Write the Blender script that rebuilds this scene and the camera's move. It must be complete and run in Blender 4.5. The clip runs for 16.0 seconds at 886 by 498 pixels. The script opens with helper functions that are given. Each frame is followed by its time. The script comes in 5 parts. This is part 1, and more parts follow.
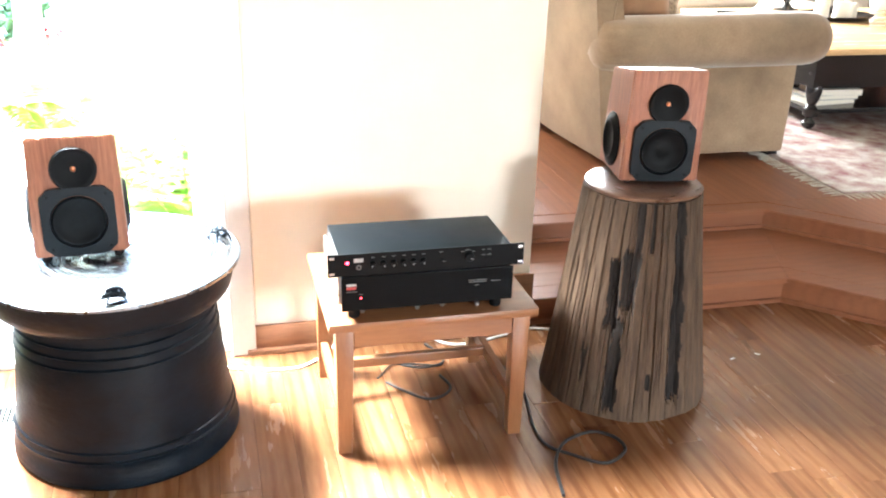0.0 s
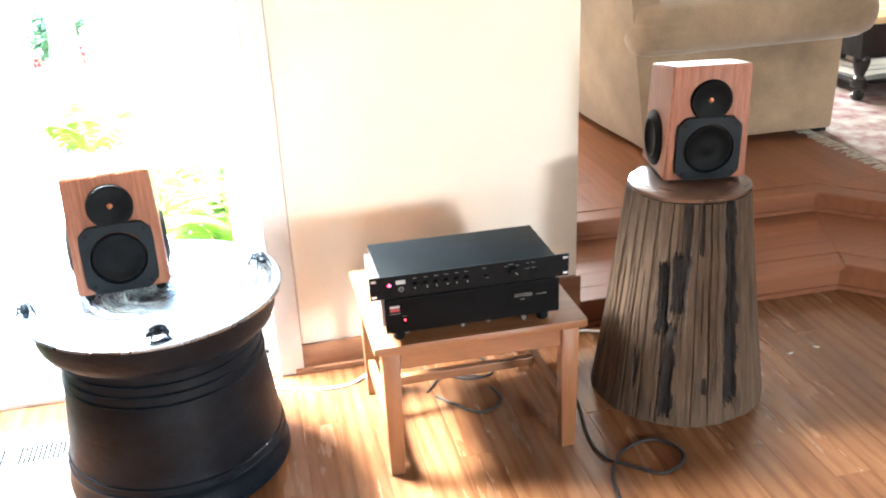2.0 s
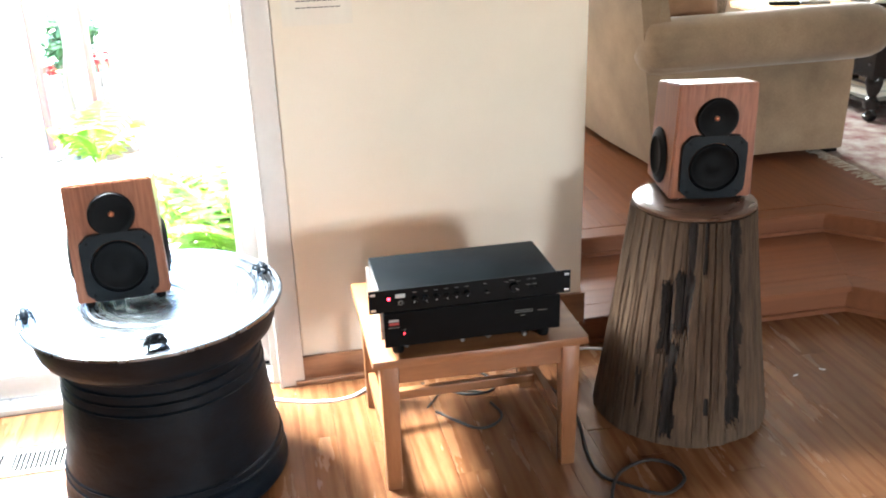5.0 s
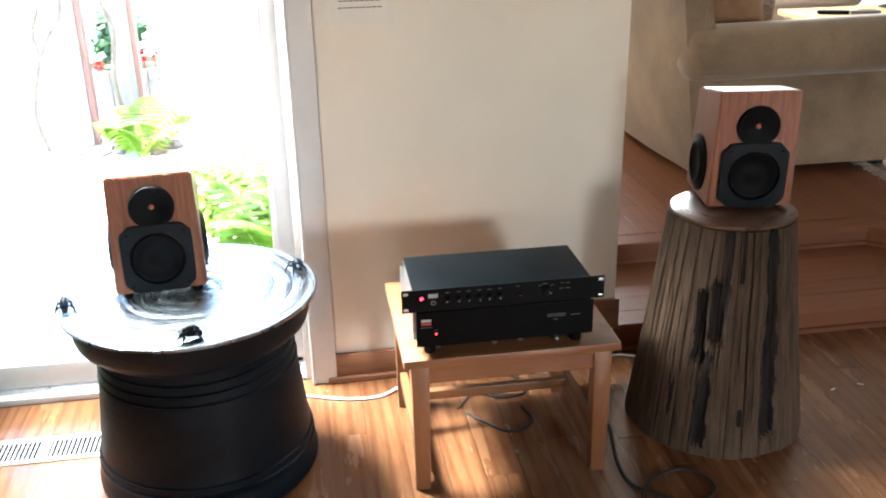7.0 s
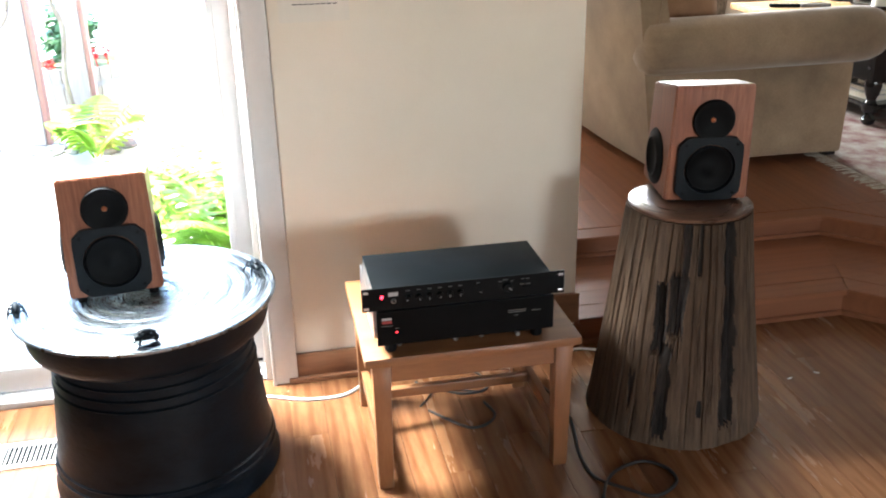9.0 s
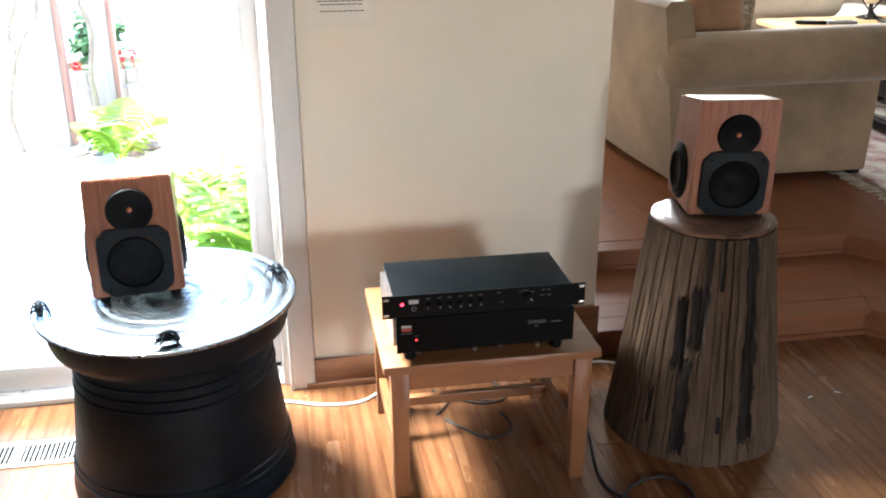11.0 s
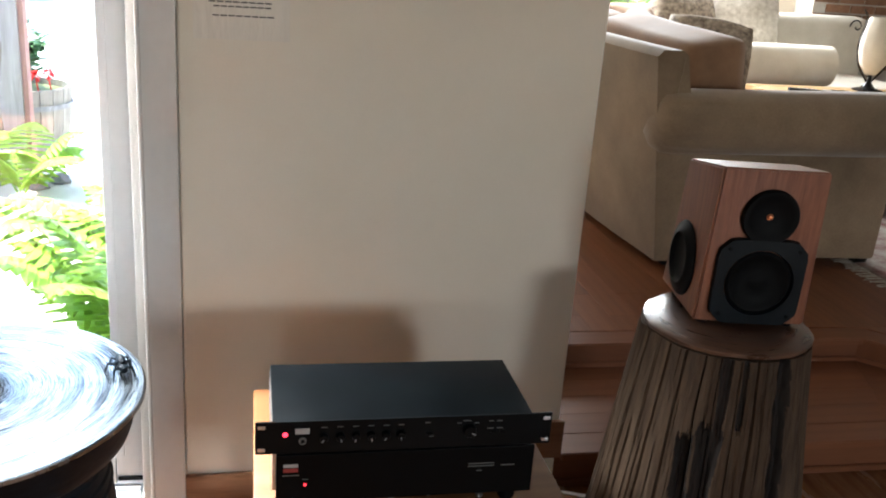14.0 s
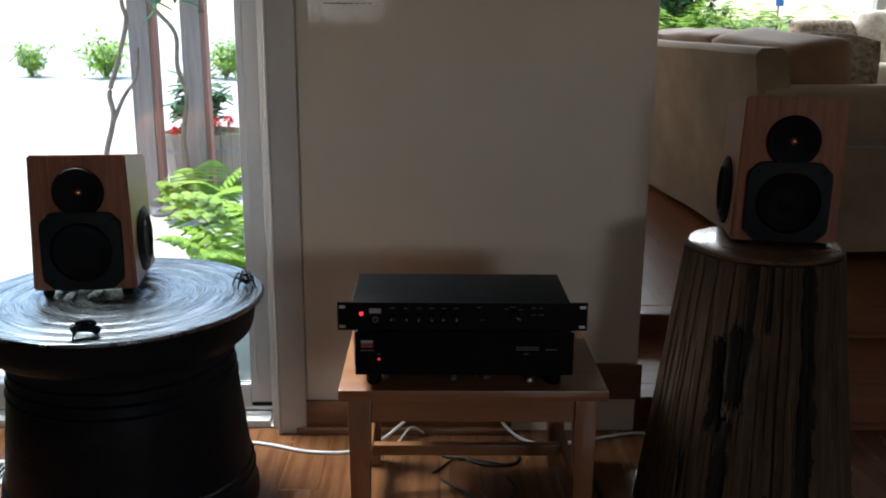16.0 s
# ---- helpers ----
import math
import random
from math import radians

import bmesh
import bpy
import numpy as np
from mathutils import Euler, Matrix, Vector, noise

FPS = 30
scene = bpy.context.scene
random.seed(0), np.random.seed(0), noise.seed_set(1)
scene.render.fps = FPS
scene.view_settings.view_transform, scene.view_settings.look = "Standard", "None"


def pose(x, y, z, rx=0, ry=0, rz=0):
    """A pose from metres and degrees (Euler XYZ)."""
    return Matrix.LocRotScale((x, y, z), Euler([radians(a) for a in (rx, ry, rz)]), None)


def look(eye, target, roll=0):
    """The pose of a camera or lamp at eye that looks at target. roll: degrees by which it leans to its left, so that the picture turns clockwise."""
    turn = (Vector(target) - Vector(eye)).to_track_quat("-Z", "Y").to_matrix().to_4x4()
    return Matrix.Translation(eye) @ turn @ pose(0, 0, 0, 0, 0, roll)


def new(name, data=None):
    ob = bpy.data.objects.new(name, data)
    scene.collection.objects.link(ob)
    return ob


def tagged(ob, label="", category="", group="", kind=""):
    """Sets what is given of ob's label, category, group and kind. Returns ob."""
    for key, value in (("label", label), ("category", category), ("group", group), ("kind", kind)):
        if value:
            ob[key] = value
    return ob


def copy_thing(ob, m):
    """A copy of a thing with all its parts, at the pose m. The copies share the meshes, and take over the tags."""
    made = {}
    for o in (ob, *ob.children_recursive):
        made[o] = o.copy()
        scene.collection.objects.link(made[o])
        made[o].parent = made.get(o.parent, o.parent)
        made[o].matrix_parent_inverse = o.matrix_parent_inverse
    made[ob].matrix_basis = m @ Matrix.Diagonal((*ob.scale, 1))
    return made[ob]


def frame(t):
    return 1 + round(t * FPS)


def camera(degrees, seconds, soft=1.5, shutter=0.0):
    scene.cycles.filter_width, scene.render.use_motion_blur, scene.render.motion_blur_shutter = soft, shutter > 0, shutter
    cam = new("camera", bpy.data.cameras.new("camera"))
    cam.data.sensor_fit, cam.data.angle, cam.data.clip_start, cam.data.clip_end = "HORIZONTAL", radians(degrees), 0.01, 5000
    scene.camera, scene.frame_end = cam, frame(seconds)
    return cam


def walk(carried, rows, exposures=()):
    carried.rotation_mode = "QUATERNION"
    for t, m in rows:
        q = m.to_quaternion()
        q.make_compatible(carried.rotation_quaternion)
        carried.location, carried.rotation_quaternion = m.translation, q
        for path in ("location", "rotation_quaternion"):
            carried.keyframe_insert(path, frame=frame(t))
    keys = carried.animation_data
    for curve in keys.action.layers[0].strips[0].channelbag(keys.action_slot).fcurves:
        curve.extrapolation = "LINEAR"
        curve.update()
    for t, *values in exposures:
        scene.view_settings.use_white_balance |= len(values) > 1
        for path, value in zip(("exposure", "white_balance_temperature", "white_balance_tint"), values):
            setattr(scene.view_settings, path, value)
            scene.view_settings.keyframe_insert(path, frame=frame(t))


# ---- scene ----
cam = camera(51.0, 16.0, soft=2.0, shutter=0.0)
PATH = [
    (0, (-0.169, -0.0743, 1.4435), (0.3028, 1.716, 0.687), 1.81),
    (0.5, (-0.174, -0.0456, 1.4561), (0.3519, 1.7368, 0.7169), 0.5),
    (1, (-0.158, -0.0394, 1.5168), (0.346, 1.7389, 0.7528), -0.33),
    (1.5, (-0.159, -0.0046, 1.493), (0.221, 1.79, 0.696), -1.34),
    (2, (-0.142, 0.0, 1.5047), (0.231, 1.7981, 0.7125), -2.55),
    (2.5, (-0.131, 0.0098, 1.5192), (0.257, 1.8141, 0.7487), -2.03),
    (3, (-0.112, 0.0037, 1.5186), (0.2889, 1.8149, 0.7708), -2.91),
    (3.2, (-0.123, 0.006, 1.5034), (0.2969, 1.8189, 0.7706), -3.39),
    (5.5, (-0.11, 0.0037, 1.4985), (0.2121, 1.8202, 0.7262), -1.04),
    (6, (-0.109, -0.0005, 1.4947), (0.1841, 1.82, 0.7202), -0.49),
    (6.5, (-0.109, -0.0064, 1.4971), (0.154, 1.8223, 0.7312), -0.65),
    (7, (-0.104, -0.0024, 1.4968), (0.166, 1.8295, 0.741), -1.14),
    (7.5, (-0.103, 0.0075, 1.4953), (0.2119, 1.8308, 0.736), -1.16),
    (8, (-0.104, 0.0114, 1.4931), (0.2431, 1.8251, 0.725), -0.9),
    (8.5, (-0.101, 0.0075, 1.4953), (0.2521, 1.8205, 0.7282), -0.99),
    (9, (-0.099, 0.0077, 1.4983), (0.253, 1.821, 0.7314), -1.09),
    (11.3, (-0.115, 0.0096, 1.4962), (0.197, 1.8413, 0.7564), 0.03),
    (11.5, (-0.134, 0.037, 1.5028), (0.2122, 1.8661, 0.7718), 1.19),
    (12, (-0.166, 0.1763, 1.4675), (0.2849, 1.9878, 0.7498), 3.06),
    (12.5, (-0.083, 0.2767, 1.3961), (0.279, 2.1189, 0.7068), 3.31),
    (13, (-0.056, 0.3876, 1.3903), (0.3609, 2.2246, 0.7183), 1.29),
    (13.5, (-0.042, 0.494, 1.4148), (0.502, 2.2984, 0.7454), 1.5),
    (14, (0.079, 0.6421, 1.3359), (0.485, 2.493, 0.6962), 4.17),
    (14.1, (0.096, 0.6754, 1.3031), (0.4641, 2.5361, 0.6688), 4.1),
    (14.3, (0.131, 0.6768, 1.1578), (0.4391, 2.562, 0.5652), 3.2),
    (14.5, (0.173, 0.6077, 1.1765), (0.421, 2.5082, 0.6053), 2.4),
    (15, (0.247, 0.3916, 1.1618), (0.403, 2.3276, 0.6847), 1.05),
    (15.5, (0.261, 0.2769, 1.1518), (0.344, 2.2191, 0.6815), 0.53),
    (16, (0.274, 0.2253, 1.1414), (0.299, 2.1613, 0.6403), 0.44),
]
EXPOSURE = 3.4
STOPS = [(0.0, 1.4), (1.0, 1.4), (1.5, 1.25), (2.0, 1.2), (2.5, 1.15), (3.0, 1.15), (5.5, 0.3), (6.0, 0.15), (7.0, -0.05), (9.0, -0.05),
         (11.5, -0.18), (12.0, -0.35), (12.5, -0.4), (13.0, -0.6), (13.5, -0.75), (14.0, -0.85), (14.5, -1.2), (15.0, -2.4), (15.5, -3.05), (16.0, -2.55)]
walk(cam, [(t, look(eye, target, roll)) for t, eye, target, roll in PATH], [(t, EXPOSURE + s) for t, s in STOPS])

# ---- world, sun and large lights ----
world = bpy.data.worlds.new("sky")
scene.world = world
world.use_nodes = True
wn = world.node_tree.nodes
sky = wn.new("ShaderNodeTexSky")
sky.sky_type, sky.sun_disc = "NISHITA", False
sky.sun_elevation, sky.sun_rotation = radians(74), radians(-68)
sky.dust_density = 0.6
wn["Background"].inputs[1].default_value = 0.28
world.node_tree.links.new(sky.outputs[0], wn["Background"].inputs[0])
sun = new("sun", bpy.data.lights.new("sun", "SUN"))
sun.data.energy, sun.data.angle, sun.data.color = 3.3, radians(0.6), (1.0, 0.95, 0.88)
sun.matrix_world = look((-2.5, 1.0, 10.0), (0.0, 0.0, 0.0))
win_light = new("window_daylight", bpy.data.lights.new("window_daylight", "AREA"))
win_light.data.shape, win_light.data.size, win_light.data.size_y = "RECTANGLE", 1.1, 0.7
win_light.data.energy, win_light.data.color = 13.5, (0.95, 0.98, 1.0)
win_light.matrix_world = look((2.40, -4.15, 1.5), (0.4, 2.6, 0.6))

rear_light = new("rear_window_daylight", bpy.data.lights.new("rear_window_daylight", "AREA"))
rear_light.data.shape, rear_light.data.size, rear_light.data.size_y = "RECTANGLE", 0.78, 0.34
rear_light.data.energy, rear_light.data.color = 3.0, (0.95, 0.98, 1.0)
rear_light.matrix_world = look((-0.5, -4.19, 1.30), (-0.5, 2.6, 1.30))
door_light = new("door_daylight", bpy.data.lights.new("door_daylight", "AREA"))
door_light.data.shape, door_light.data.size, door_light.data.size_y = "RECTANGLE", 0.9, 0.35
door_light.data.energy, door_light.data.color, door_light.data.spread = 15, (0.93, 0.98, 1.0), radians(74)
door_light.matrix_world = look((-0.80, 2.66, 1.72), (-0.19, 1.98, 0.0))
far_light = new("far_window_daylight", bpy.data.lights.new("far_window_daylight", "AREA"))
far_light.data.shape, far_light.data.size, far_light.data.size_y = "RECTANGLE", 2.1, 0.45
far_light.data.energy, far_light.data.color = 40, (0.95, 0.98, 1.0)
far_light.matrix_world = look((2.3, 7.08, 1.8), (2.3, 4.8, 0.3))

# ---- materials ----


def mat(name, dark, light, rough=0.5, scale=8.0, stretch=(1, 1, 1), bump=0.15, metal=0.0, spots=0.0, rand=0.0, fine=60.0, coat=0.0, sheen=0.0, detail=6.0, spec=0.5):
    """A surface that varies between two colours at two scales, in the object's own metres."""
    m = bpy.data.materials.new(name)
    m.use_nodes = True
    nt = m.node_tree
    n, ln = nt.nodes, nt.links
    b = n["Principled BSDF"]
    co = n.new("ShaderNodeTexCoord")
    mp = n.new("ShaderNodeMapping")
    mp.inputs["Scale"].default_value = stretch
    ln.new(co.outputs["Object"], mp.inputs[0])
    src = mp.outputs[0]
    info = n.new("ShaderNodeObjectInfo")
    if rand:
        add = n.new("ShaderNodeVectorMath")
        add.operation = "ADD"
        sc = n.new("ShaderNodeMath")
        sc.operation = "MULTIPLY"
        sc.inputs[1].default_value = 37.0
        ln.new(info.outputs["Random"], sc.inputs[0])
        ln.new(src, add.inputs[0])
        ln.new(sc.outputs[0], add.inputs[1])
        src = add.outputs[0]
    t1 = n.new("ShaderNodeTexNoise")
    t1.inputs["Scale"].default_value, t1.inputs["Detail"].default_value, t1.inputs["Roughness"].default_value = scale, detail, 0.6
    ln.new(src, t1.inputs["Vector"])
    t2 = n.new("ShaderNodeTexNoise")
    t2.inputs["Scale"].default_value, t2.inputs["Detail"].default_value = fine, 3.0
    ln.new(src, t2.inputs["Vector"])
    mix = n.new("ShaderNodeMath")
    mix.operation = "MULTIPLY_ADD"
    mix.inputs[1].default_value = 0.3
    ln.new(t2.outputs["Fac"], mix.inputs[0])
    ln.new(t1.outputs["Fac"], mix.inputs[2])
    ramp = n.new("ShaderNodeValToRGB")
    ramp.color_ramp.elements[0].position, ramp.color_ramp.elements[1].position = 0.42, 0.9
    ramp.color_ramp.elements[0].color, ramp.color_ramp.elements[1].color = (*dark, 1), (*light, 1)
    ln.new(mix.outputs[0], ramp.inputs[0])
    col = ramp.outputs[0]
    if rand:
        hsv = n.new("ShaderNodeHueSaturation")
        mr = n.new("ShaderNodeMapRange")
        mr.inputs["To Min"].default_value, mr.inputs["To Max"].default_value = 1 - rand, 1 + rand
        ln.new(info.outputs["Random"], mr.inputs["Value"])
        ln.new(mr.outputs[0], hsv.inputs["Value"])
        ln.new(col, hsv.inputs["Color"])
        col = hsv.outputs[0]
    if spots:
        t3 = n.new("ShaderNodeTexNoise")
        t3.inputs["Scale"].default_value, t3.inputs["Detail"].default_value = scale * 0.35, 2.0
        ln.new(co.outputs["Object"], t3.inputs["Vector"])
        r3 = n.new("ShaderNodeValToRGB")
        r3.color_ramp.elements[0].position, r3.color_ramp.elements[1].position = 0.3, 0.62
        d = 1 - spots
        r3.color_ramp.elements[0].color, r3.color_ramp.elements[1].color = (d, d, d, 1), (1, 1, 1, 1)
        ln.new(t3.outputs["Fac"], r3.inputs[0])
        mx = n.new("ShaderNodeMix")
        mx.data_type, mx.blend_type = "RGBA", "MULTIPLY"
        mx.inputs["Factor"].default_value = 1.0
        ln.new(col, mx.inputs[6])
        ln.new(r3.outputs[0], mx.inputs[7])
        col = mx.outputs[2]
    ln.new(col, b.inputs["Base Color"])
    rr = n.new("ShaderNodeMapRange")
    rr.inputs["To Min"].default_value, rr.inputs["To Max"].default_value = max(0.03, rough - 0.1), min(1.0, rough + 0.1)
    ln.new(t1.outputs["Fac"], rr.inputs["Value"])
    ln.new(rr.outputs[0], b.inputs["Roughness"])
    b.inputs["Metallic"].default_value = metal
    b.inputs["Coat Weight"].default_value = coat
    b.inputs["Coat Roughness"].default_value = 0.12
    b.inputs["Sheen Weight"].default_value = sheen
    b.inputs["Specular IOR Level"].default_value = spec
    if bump:
        bp = n.new("ShaderNodeBump")
        bp.inputs["Strength"].default_value, bp.inputs["Distance"].default_value = bump, 0.004
        ln.new(mix.outputs[0], bp.inputs["Height"])
        ln.new(bp.outputs[0], b.inputs["Normal"])
    return m


def plain(name, color, rough=0.5, metal=0.0, glow=0.0, alpha=1.0, transmission=0.0):
    m = bpy.data.materials.new(name)
    m.use_nodes = True
    b = m.node_tree.nodes["Principled BSDF"]
    b.inputs["Base Color"].default_value = (*color, 1)
    b.inputs["Roughness"].default_value, b.inputs["Metallic"].default_value = rough, metal
    b.inputs["Transmission Weight"].default_value = transmission
    b.inputs["Alpha"].default_value = alpha
    if glow:
        b.inputs["Emission Color"].default_value = (*color, 1)
        b.inputs["Emission Strength"].default_value = glow
    return m


def pane_material():
    """Thin clear glass: mostly lets light through, with a mirror gloss at grazing angles."""
    m = bpy.data.materials.new("window_glass")
    m.use_nodes = True
    n, ln = m.node_tree.nodes, m.node_tree.links
    clear, gloss, mix, fr = (n.new("ShaderNodeBsdf" + k) if k[0] in "TG" else n.new("ShaderNode" + k) for k in ("Transparent", "Glossy", "MixShader", "Fresnel"))
    clear.inputs[0].default_value = (0.96, 0.98, 0.97, 1)
    gloss.inputs["Roughness"].default_value = 0.02
    ln.new(fr.outputs[0], mix.inputs[0])
    ln.new(clear.outputs[0], mix.inputs[1])
    ln.new(gloss.outputs[0], mix.inputs[2])
    ln.new(mix.outputs[0], n["Material Output"].inputs[0])
    return m


GLASS = pane_material()
WALL = mat("cream_wall_paint", (0.71, 0.632, 0.52), (0.77, 0.69, 0.58), rough=0.75, scale=3, bump=0.12, fine=220)
TRIM = mat("white_trim_paint", (0.50, 0.485, 0.46), (0.57, 0.555, 0.53), rough=0.4, scale=5, bump=0.05)
FRAME = mat("white_vinyl_frame", (0.46, 0.47, 0.475), (0.54, 0.55, 0.555), rough=0.35, scale=4, bump=0.02)
# Tones for the unseen walls and ceiling, kept low to limit bounced light.
PANEL = mat("unseen_wall_low_bounce", (0.26, 0.24, 0.215), (0.33, 0.305, 0.275), rough=0.8, scale=3, bump=0.1)
CEIL = mat("unseen_ceiling_low_bounce", (0.28, 0.26, 0.235), (0.35, 0.325, 0.295), rough=0.9, scale=6, bump=0.2)


def oak(name, dark, light, along_y, rough, grain=0.75):
    """Oak boards: bent grain lines over slow changes of tone, each board its own."""
    m = mat(name, dark, light, rough=rough, scale=3.0, stretch=(5, 0.7, 5) if along_y else (0.7, 5, 5), bump=0.05, rand=0.15, fine=22)
    n, ln = m.node_tree.nodes, m.node_tree.links
    b = n["Principled BSDF"]
    src = next(k for k in n if k.bl_idname == "ShaderNodeVectorMath").outputs[0]
    wave = n.new("ShaderNodeTexWave")
    wave.bands_direction = "X" if along_y else "Y"
    wave.inputs["Scale"].default_value, wave.inputs["Distortion"].default_value = 1.5, 7.0
    wave.inputs["Detail"].default_value, wave.inputs["Detail Scale"].default_value = 3.0, 0.7
    ln.new(src, wave.inputs["Vector"])
    ramp = n.new("ShaderNodeValToRGB")
    ramp.color_ramp.elements[0].position, ramp.color_ramp.elements[1].position = 0.0, 0.55
    ramp.color_ramp.elements[0].color, ramp.color_ramp.elements[1].color = (0.70, 0.62, 0.55, 1), (1, 1, 1, 1)
    ln.new(wave.outputs["Fac"], ramp.inputs[0])
    mx = n.new("ShaderNodeMix")
    mx.data_type, mx.blend_type = "RGBA", "MULTIPLY"
    mx.inputs["Factor"].default_value = grain
    ln.new(b.inputs["Base Color"].links[0].from_socket, mx.inputs[6])
    ln.new(ramp.outputs[0], mx.inputs[7])
    ln.new(mx.outputs[2], b.inputs["Base Color"])
    return m


OAK = oak("oak_floor", (0.125, 0.048, 0.021), (0.230, 0.106, 0.046), True, 0.25)
OAK_X = oak("oak_floor_across", (0.165, 0.055, 0.023), (0.215, 0.080, 0.034), False, 0.42, 0.3)
OAK_UP = oak("raised_oak_floor", (0.165, 0.055, 0.023), (0.225, 0.086, 0.036), True, 0.42, 0.35)
for m in (OAK_X, OAK_UP):
    next(k for k in m.node_tree.nodes if k.bl_idname == "ShaderNodeBump").inputs["Strength"].default_value = 0.012
BASE = mat("walnut_baseboard", (0.14, 0.055, 0.025), (0.27, 0.13, 0.065), rough=0.4, scale=5, stretch=(0.6, 7, 7), bump=0.06)
STOOL = mat("honey_stool_wood", (0.140, 0.053, 0.020), (0.23, 0.102, 0.042), rough=0.35, scale=5, stretch=(0.7, 6, 6), bump=0.05, rand=0.06, coat=0.25)
STOOL_Y = mat("honey_stool_wood_lengthwise", (0.140, 0.053, 0.020), (0.23, 0.102, 0.042), rough=0.35, scale=5, stretch=(6, 0.7, 6), bump=0.05, rand=0.06, coat=0.25)
STOOL_Z = mat("honey_stool_wood_upright", (0.140, 0.053, 0.020), (0.23, 0.102, 0.042), rough=0.35, scale=5, stretch=(6, 6, 0.7), bump=0.05, rand=0.06, coat=0.25)
CHERRY = mat("cherry_speaker_veneer", (0.145, 0.041, 0.018), (0.31, 0.118, 0.06), rough=0.4, scale=7, stretch=(14, 14, 0.5), bump=0.05, fine=55, spec=0.3, coat=0.08)
BARK = mat("weathered_stump_wood", (0.046, 0.029, 0.019), (0.135, 0.088, 0.057), rough=0.85, scale=6, stretch=(9, 9, 0.45), bump=0.35, fine=30, spots=0.35, spec=0.2)
SUNKEN = mat("dark_sunken_stump_wood", (0.009, 0.008, 0.008), (0.034, 0.028, 0.025), rough=0.9, scale=8, stretch=(6, 6, 0.8), bump=0.6, fine=40, spec=0.15)


def ringed(name, dark, light, rough, bands, metal=0.0, coat=0.0, bump=0.2, spec=0.5, turns=2.2):
    """A round face worked about its own centre: broken arcs and rings round the local z axis."""
    m = bpy.data.materials.new(name)
    m.use_nodes = True
    n, ln = m.node_tree.nodes, m.node_tree.links
    b = n["Principled BSDF"]
    co, sep, com = n.new("ShaderNodeTexCoord"), n.new("ShaderNodeSeparateXYZ"), n.new("ShaderNodeCombineXYZ")
    ln.new(co.outputs["Object"], sep.inputs[0])
    flat, size = n.new("ShaderNodeCombineXYZ"), n.new("ShaderNodeVectorMath")
    size.operation = "LENGTH"
    ln.new(sep.outputs[0], flat.inputs[0])
    ln.new(sep.outputs[1], flat.inputs[1])
    ln.new(flat.outputs[0], size.inputs[0])
    scale, unit, wide = n.new("ShaderNodeMath"), n.new("ShaderNodeVectorMath"), n.new("ShaderNodeVectorMath")
    scale.operation, unit.operation, wide.operation = "MULTIPLY", "NORMALIZE", "SCALE"
    scale.inputs[1].default_value, wide.inputs["Scale"].default_value = bands, turns
    ln.new(size.outputs["Value"], scale.inputs[0])
    ln.new(flat.outputs[0], unit.inputs[0])
    ln.new(unit.outputs[0], wide.inputs[0])
    sep2 = n.new("ShaderNodeSeparateXYZ")
    ln.new(wide.outputs[0], sep2.inputs[0])
    ln.new(sep2.outputs[0], com.inputs[0])
    ln.new(sep2.outputs[1], com.inputs[1])
    ln.new(scale.outputs[0], com.inputs[2])
    arcs = n.new("ShaderNodeTexNoise")
    arcs.inputs["Scale"].default_value, arcs.inputs["Detail"].default_value, arcs.inputs["Roughness"].default_value = 1.0, 5.0, 0.65
    ln.new(com.outputs[0], arcs.inputs["Vector"])
    blot = n.new("ShaderNodeTexNoise")
    blot.inputs["Scale"].default_value, blot.inputs["Detail"].default_value = 9.0, 5.0
    ln.new(co.outputs["Object"], blot.inputs["Vector"])
    both = n.new("ShaderNodeMath")
    both.operation = "MULTIPLY_ADD"
    both.inputs[1].default_value = 0.5
    ln.new(blot.outputs["Fac"], both.inputs[0])
    ln.new(arcs.outputs["Fac"], both.inputs[2])
    ramp = n.new("ShaderNodeValToRGB")
    ramp.color_ramp.elements[0].position, ramp.color_ramp.elements[1].position = 0.55, 0.92
    ramp.color_ramp.elements[0].color, ramp.color_ramp.elements[1].color = (*dark, 1), (*light, 1)
    ln.new(both.outputs[0], ramp.inputs[0])
    ln.new(ramp.outputs[0], b.inputs["Base Color"])
    rr = n.new("ShaderNodeMapRange")
    rr.inputs["From Min"].default_value, rr.inputs["From Max"].default_value = 0.3, 0.7
    rr.inputs["To Min"].default_value, rr.inputs["To Max"].default_value = max(0.05, rough - 0.12), rough + 0.15
    ln.new(arcs.outputs["Fac"], rr.inputs["Value"])
    ln.new(rr.outputs[0], b.inputs["Roughness"])
    b.inputs["Metallic"].default_value, b.inputs["Coat Weight"].default_value = metal, coat
    b.inputs["Coat Roughness"].default_value, b.inputs["Specular IOR Level"].default_value = 0.15, spec
    bp = n.new("ShaderNodeBump")
    bp.inputs["Strength"].default_value, bp.inputs["Distance"].default_value = bump, 0.002
    ln.new(arcs.outputs["Fac"], bp.inputs["Height"])
    ln.new(bp.outputs[0], b.inputs["Normal"])
    return m


